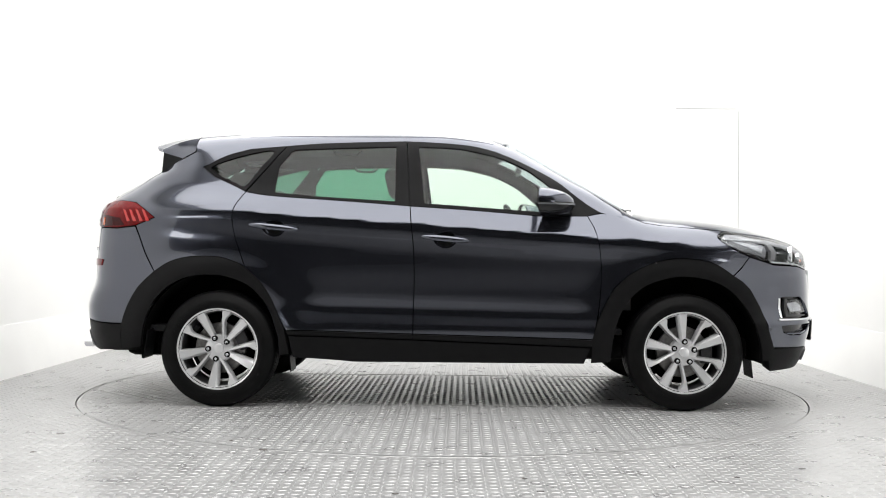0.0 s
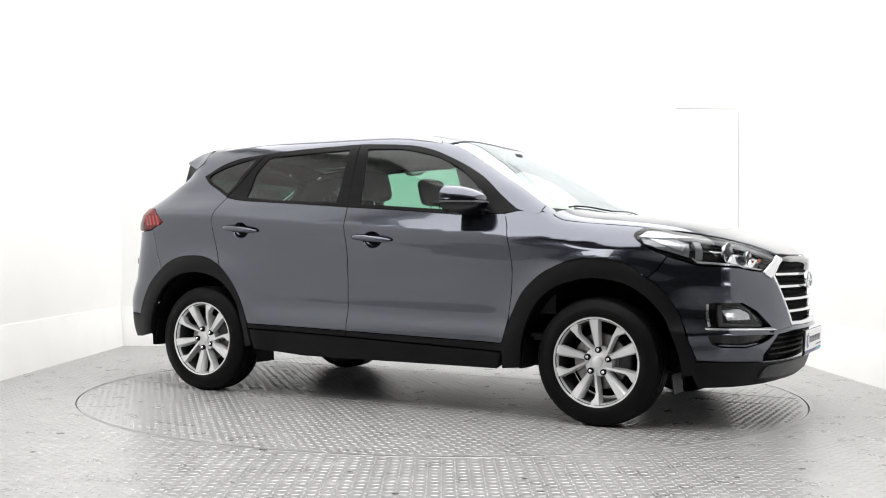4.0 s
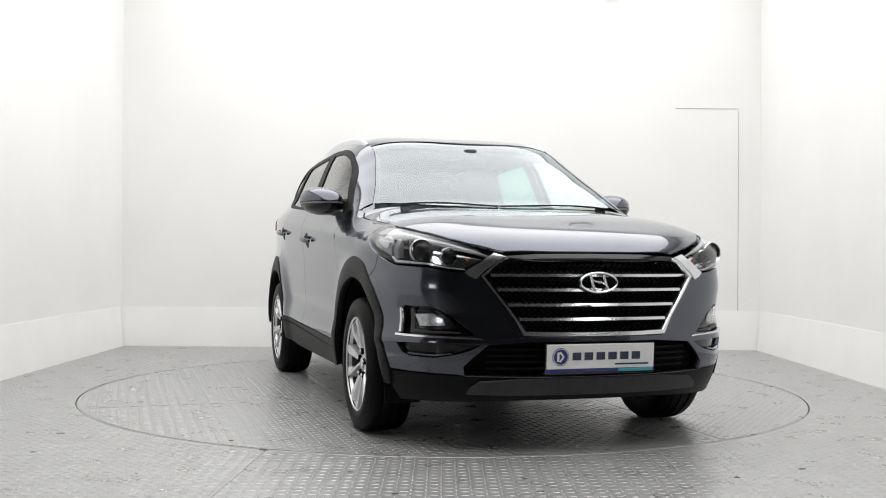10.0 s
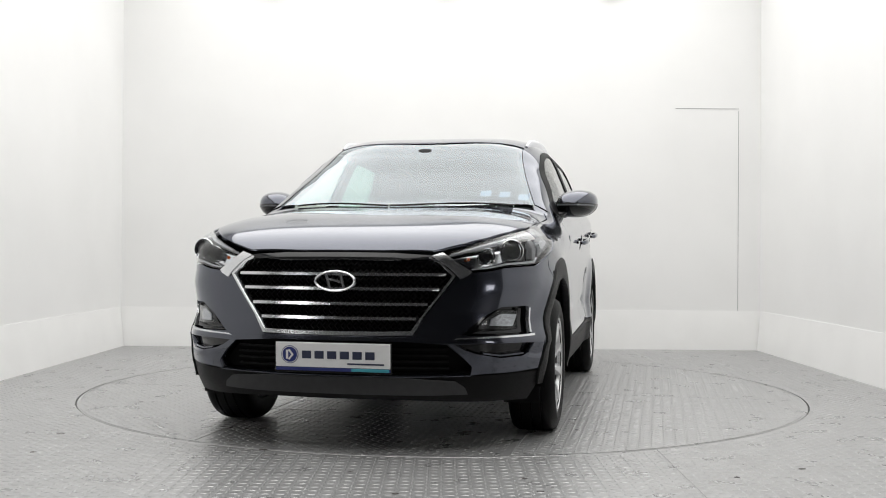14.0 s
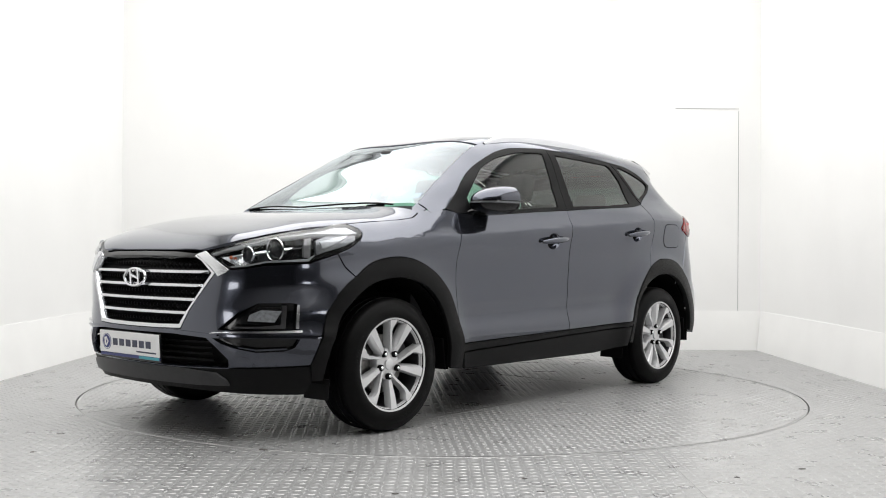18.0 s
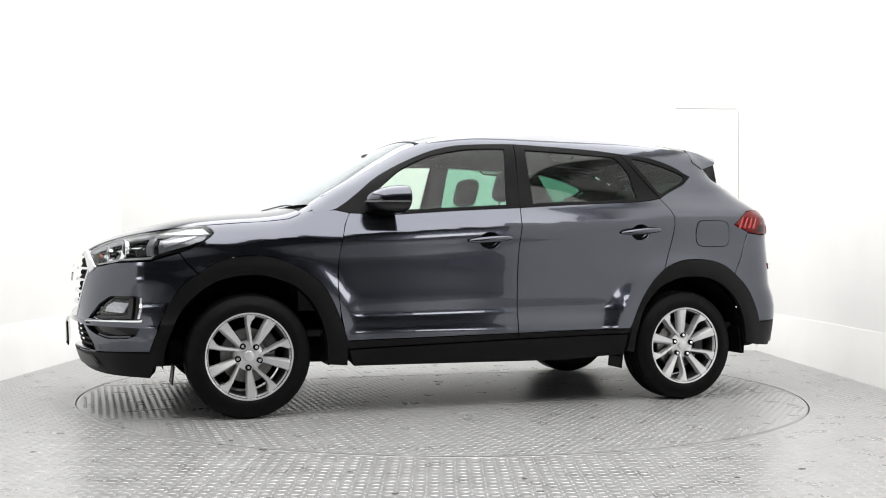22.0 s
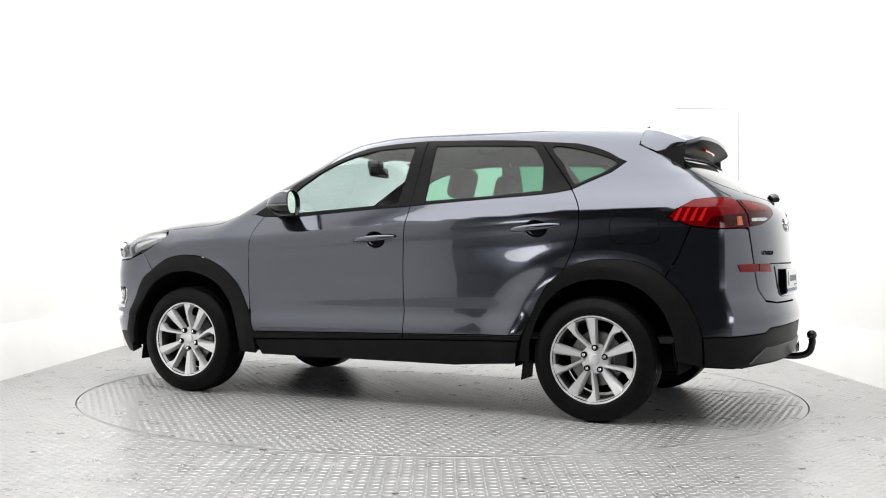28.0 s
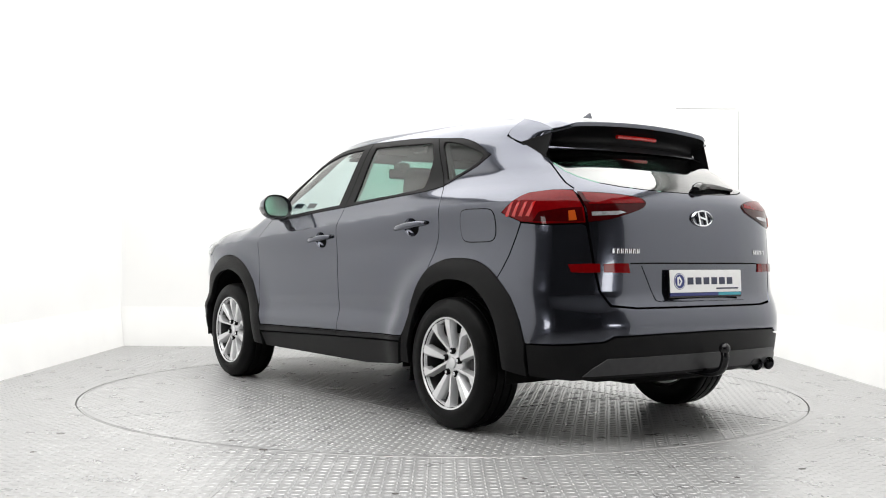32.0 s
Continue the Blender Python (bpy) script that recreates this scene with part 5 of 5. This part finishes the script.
# ---- door mirrors ----
for s in (1, -1):
    mirror = new("door_mirror")
    mirror.parent = car
    tagged(mirror, "grey door mirror with black lower shell")
    n1, n2 = 32, 20

    def shell(zlo, zhi, grow, xr=(.515, .700)):
        bm = bmesh.new()
        rows = []
        for i in range(n2 + 1):
            t = i / n2
            rad = (1 - t ** 2.4) ** .5 if t < 1 else 0.0
            row = []
            for j in range(n1):
                u = 2 * math.pi * j / n1
                yy = .925 + .116 * grow * rad * math.copysign(abs(math.cos(u)) ** .86, math.cos(u)) - .012 * t
                zz = 1.187 + .080 * grow * rad * math.copysign(abs(math.sin(u)) ** .86, math.sin(u)) + .008 * math.cos(u) * rad - .012 * t
                row.append(bm.verts.new((xr[0] + (xr[1] - xr[0]) * t - .022 * (yy - .925) / .09, s * yy, zz)))
            rows.append(row)
        for a, b in zip(rows, rows[1:]):
            for j in range(n1):
                bm.faces.new((a[j], a[(j + 1) % n1], b[(j + 1) % n1], b[j]))
        bmesh.ops.remove_doubles(bm, verts=bm.verts, dist=1e-5)
        for co, no in (((0, 0, zlo), (0, 0, -1)), ((0, 0, zhi), (0, 0, 1))):
            bmesh.ops.bisect_plane(bm, geom=bm.verts[:] + bm.edges[:] + bm.faces[:], plane_co=co, plane_no=no, clear_outer=True)
        return bm
    part("cap", shell(1.184, 2, 1.0), PAINT, mirror)
    part("lower_shell", shell(0, 1.186, .985), GLOSS, mirror, "glossy black lower shell")
    part("indicator_strip", shell(1.168, 1.178, 1.008, (.512, .706)), LAMPGREY, mirror)
    rim_rows = []
    for k, dx in ((1.0, 0.0), (.97, -.006), (.90, -.004), (.86, .006), (.84, .014)):
        ring = []
        for j in range(33):
            u = 2 * math.pi * j / 32
            yy = .925 + .116 * k * math.copysign(abs(math.cos(u)) ** .86, math.cos(u))
            ring.append((.515 - .022 * (yy - .925) / .09 + dx, s * yy, 1.187 + .080 * k * math.copysign(abs(math.sin(u)) ** .86, math.sin(u)) + .008 * math.cos(u)))
        rim_rows.append(ring)
    loft("bezel", rim_rows, GLOSS, mirror)
    face = rim_rows[-1][:-1]
    bm = bmesh.new()
    bm.faces.new([bm.verts.new((x - .004, y, z)) for x, y, z in face])
    part("mirror_glass", bm, CHROME, mirror, "mirror glass")
    part("foot", tube([(.66, s * .80, 1.112), (.655, s * .845, 1.125), (.63, s * .88, 1.145)], [(.045, .016), (.038, .016), (.03, .018)], 12), GLOSS, mirror)

# ---- roof rails, aerial, wipers ----
for s in (1, -1):
    pts = [(.255, .588, 1.556), (.17, .594, 1.585), (.089, .598, 1.600), (-.114, .602, 1.616), (-.284, .604, 1.624), (-.52, .603, 1.626), (-.793, .600, 1.615), (-1.132, .592, 1.590), (-1.37, .582, 1.571), (-1.47, .575, 1.556), (-1.52, .57, 1.540)]
    sp = spline([(a, s * b, c) for a, b, c in pts], 4)
    rail_rows = []
    for k, (x, y, z) in enumerate(sp):
        t = k / (len(sp) - 1)
        g = min(1.0, 7 * t, 7 * (1 - t)) * .85 + .15
        rise = .010 * math.sin(math.pi * t)
        rail_rows.append([(x, y + s * a * (.4 + .6 * g), z + rise + b * g) for a, b in ((.022, -.062), (.018, -.014), (.011, .001), (.002, .006), (-.008, .004), (-.014, -.010), (-.018, -.050))])
    rail = loft("roof_rail", rail_rows, SATIN, car, "satin silver roof rail")
    for x, y, z in ((.20, .590, 1.560), (-1.44, .574, 1.540)):
        part("rail_foot", block(.08, .018, .020, pose(x, s * y, z), .007), SATIN, rail)
bm = bmesh.new()
prof = [(-1.25, -.02), (-1.32, .018), (-1.38, .042), (-1.425, .062), (-1.435, .024), (-1.446, -.02)]
L = [bm.verts.new((x, .018 * (1 - max(h, 0) / .095), 1.606 + h)) for x, h in prof]
Rr = [bm.verts.new((x, -.018 * (1 - max(h, 0) / .095), 1.606 + h)) for x, h in prof]
bm.faces.new(L)
bm.faces.new(Rr[::-1])
for i in range(len(prof)):
    bm.faces.new((L[i], L[(i + 1) % len(prof)], Rr[(i + 1) % len(prof)], Rr[i]))
part("aerial", bm, PAINT, car, "grey shark-fin aerial")
for ya, yb, dz in ((-.05, .62, 0.0), (-.60, -.06, 0.0)):
    pts = []
    for k in range(9):
        y = ya + (yb - ya) * k / 8
        x = 1.035 + .09 * (1 - (y / .75) ** 2) - .03 * math.sin(math.pi * k / 8)
        pts.append((x, y, float(top_z(x, y)) + .007))
    part("windscreen_wiper", tube(pts, [(.004, .005)] * 9, 8), GLOSS, car)


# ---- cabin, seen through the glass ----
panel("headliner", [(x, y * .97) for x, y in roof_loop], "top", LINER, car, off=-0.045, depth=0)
for s in (1, -1):
    xs = np.linspace(-1.55, 0.9, 50)
    z0 = np.where(xs < -1.19, 1.50, dlo_z(xs) - .012)
    z1 = np.maximum(top_z(xs, edge_y(xs)) - .03, z0 + .005)
    A = [(x, s * (float(body_y(x, z)) - .03), z) for x, z in zip(xs, z0)]
    B = [(x, s * (float(edge_y(x)) - .03), z) for x, z in zip(xs, z1)]
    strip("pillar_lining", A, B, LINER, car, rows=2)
    panel("door_lining", [(.85, 1.09), (.5, 1.09), (-.24, 1.145), (-1.0, 1.19), (-1.2, 1.22), (-1.0, .6), (-.9, .40), (.8, .40)], "side", TRIM, car, s, off=-0.10, depth=0)
    panel("b_pillar_lining", [(-.19, 1.15), (-.215, 1.53), (-.33, 1.53), (-.315, 1.18)], "side", TRIM, car, s, off=-0.03, depth=0)
    panel("c_pillar_lining", [(-1.03, 1.20), (-1.015, 1.38), (-.955, 1.51), (-1.045, 1.51), (-1.24, 1.28), (-1.23, 1.22)], "side", DARK, car, s, off=-0.03, depth=0)
    panel("d_pillar_lining", [(-1.18, 1.255), (-1.36, 1.33), (-1.44, 1.38), (-1.35, 1.44), (-1.3, 1.50), (-1.6, 1.48), (-1.78, 1.30), (-1.80, 1.20), (-1.4, 1.20)], "side", TRIM, car, s, off=-0.04, depth=0)
part("cabin_floor", block(2.9, 1.5, .04, pose(-.45, 0, .44), .01), TRIM, car)
part("boot_floor", block(.75, 1.2, .04, pose(-1.7, 0, .80), .01), TRIM, car)
dash = bmesh.new()
sec = [(1.05, 1.075), (.85, 1.09), (.68, 1.085), (.60, 1.05), (.57, .98), (.62, .80), (.70, .60), (1.05, .60)]
rows = []
for k in range(9):
    y = -.74 + 1.48 * k / 8
    hump = .030 * math.exp(-((y + .37) / .16) ** 2)
    rows.append([dash.verts.new((x, y, z + (hump if z > 1.0 else 0) - .035 * (abs(y) / .74) ** 4)) for x, z in sec])
for a, b in zip(rows, rows[1:]):
    for i in range(len(sec)):
        dash.faces.new((a[i], a[(i + 1) % len(sec)], b[(i + 1) % len(sec)], b[i]))
dash.faces.new(rows[0])
dash.faces.new(rows[-1][::-1])
dashboard = part("dashboard", dash, TRIM, car, angle=60)
part("display_screen", block(.02, .24, .13, pose(.60, 0, 1.085, 0, -12, 0), .006), GLOSS, dashboard)
# steering wheel
mw = Matrix.Translation((.42, -.37, 1.02)) @ pose(0, 0, 0, 0, 62, 0)
sw = part("steering_wheel", tube([tuple(mw @ Vector((.185 * math.cos(a), .185 * math.sin(a), 0))) for a in np.linspace(0, 2 * math.pi, 33)], .016, 10, False), TRIM, car)
part("wheel_boss", block(.14, .16, .05, mw, .02), TRIM, sw)
for a in (0, 90, 180):
    part("wheel_spoke", block(.035, .15, .014, mw @ pose(0, 0, 0, 0, 0, a) @ pose(0, .10, 0), .004), SATIN, sw)


def seat(x, y, name="front_seat", headrest=True, width=.50, tilt=14, base=.60, top=1.17):
    st = new(name)
    st.parent = car
    part("cushion", block(.52, width, .16, pose(x + .20, y, base - .02, 0, -6, 0), .05, 4), FABRIC, st)
    back_h = top - base
    m = Matrix.Translation((x - .06, y, base + .02)) @ pose(0, 0, 0, 0, -tilt, 0)
    part("backrest", block(.13, width, back_h, m @ pose(0, 0, back_h / 2), .05, 4), FABRIC, st)
    if headrest:
        part("headrest", block(.10, .27, .19, m @ pose(0, 0, back_h + .15), .045, 4), FABRIC, st)
        for dy in (-.06, .06):
            part("headrest_post", tube([tuple(m @ Vector((0, dy, back_h - .02))), tuple(m @ Vector((0, dy, back_h + .08)))], .006, 8), CHROME, st)
    return st


seat(-.12, .37)
seat(-.12, -.37)
rear = seat(-.92, 0.0, "rear_bench", False, 1.28, 20, .62, 1.15)
mr = Matrix.Translation((-.98, 0, .64)) @ pose(0, 0, 0, 0, -20, 0)
for y in (.40, 0.0, -.40):
    part("headrest", block(.09, .25, .15 if y else .11, mr @ pose(0, y, .64 if y else .60), .04, 4), FABRIC, rear)
    for dy in (-.05, .05):
        part("headrest_post", tube([tuple(mr @ Vector((0, y + dy, .50))), tuple(mr @ Vector((0, y + dy, .60)))], .006, 8), CHROME, rear)
part("parcel_shelf", block(.45, 1.15, .03, pose(-1.52, 0, 1.14), .01), TRIM, car)
im = part("interior_mirror", block(.03, .24, .07, pose(.43, 0, 1.44, 0, 10, 0), .012, 3), GLOSS, car)
part("mirror_stem", block(.09, .09, .07, pose(.455, 0, 1.49), .02), TRIM, im)
for y in (.45, .555, .66):
    x = .93 - .05 * (y - .45)
    z = float(top_z(x, y)) - .012
    part("paper_disc", block(.06, .06, .002, Matrix.Translation((x, y, z)) @ pose(0, 0, 0, 0, 33, 0)), PALE, windscreen, "pale blue paper disc")
for s in (1, -1):
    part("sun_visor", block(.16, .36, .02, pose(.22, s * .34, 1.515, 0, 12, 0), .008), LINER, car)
    part("grab_handle", tube(spline([(-.55, s * .60, 1.50), (-.58, s * .58, 1.475), (-.68, s * .58, 1.475), (-.71, s * .60, 1.50)], 4), .009, 8), LINER, car)


# ---- the table turns, and the car on it ----
TURN = [(0, -1.1), (1, -8.1), (2, -15.0), (3, -21.95), (3.5, -25.4), (5.5, -39.6), (6, -43.2), (7, -50.5), (8, -57.8), (9, -65.1), (10, -72.4), (11, -79.75), (12, -87.1), (13, -94.45),
        (14, -101.8), (14.5, -105.5), (16.5, -120.1), (17, -123.75), (18, -131.0), (19, -138.35), (20, -145.8), (21, -153.3), (22, -160.8), (23, -168.2), (24, -175.4), (25, -182.7),
        (25.5, -186.3), (27.5, -200.9), (28, -204.6), (29, -212.0), (30, -219.4), (31, -226.85), (32, -234.3)]
OFF_X, OFF_Y = 0.0596, -0.0047


def motions():
    deck_rows, car_rows = [], []
    for t, a in TURN:
        c, s = math.cos(radians(a)), math.sin(radians(a))
        deck_rows.append((t, pose(0, 0, 0, 0, 0, a)))
        car_rows.append((t, pose(c * OFF_X - s * OFF_Y, s * OFF_X + c * OFF_Y, 0.0, 0, 0, a)))
    walk(turntable, deck_rows)
    walk(car, car_rows)


motions()
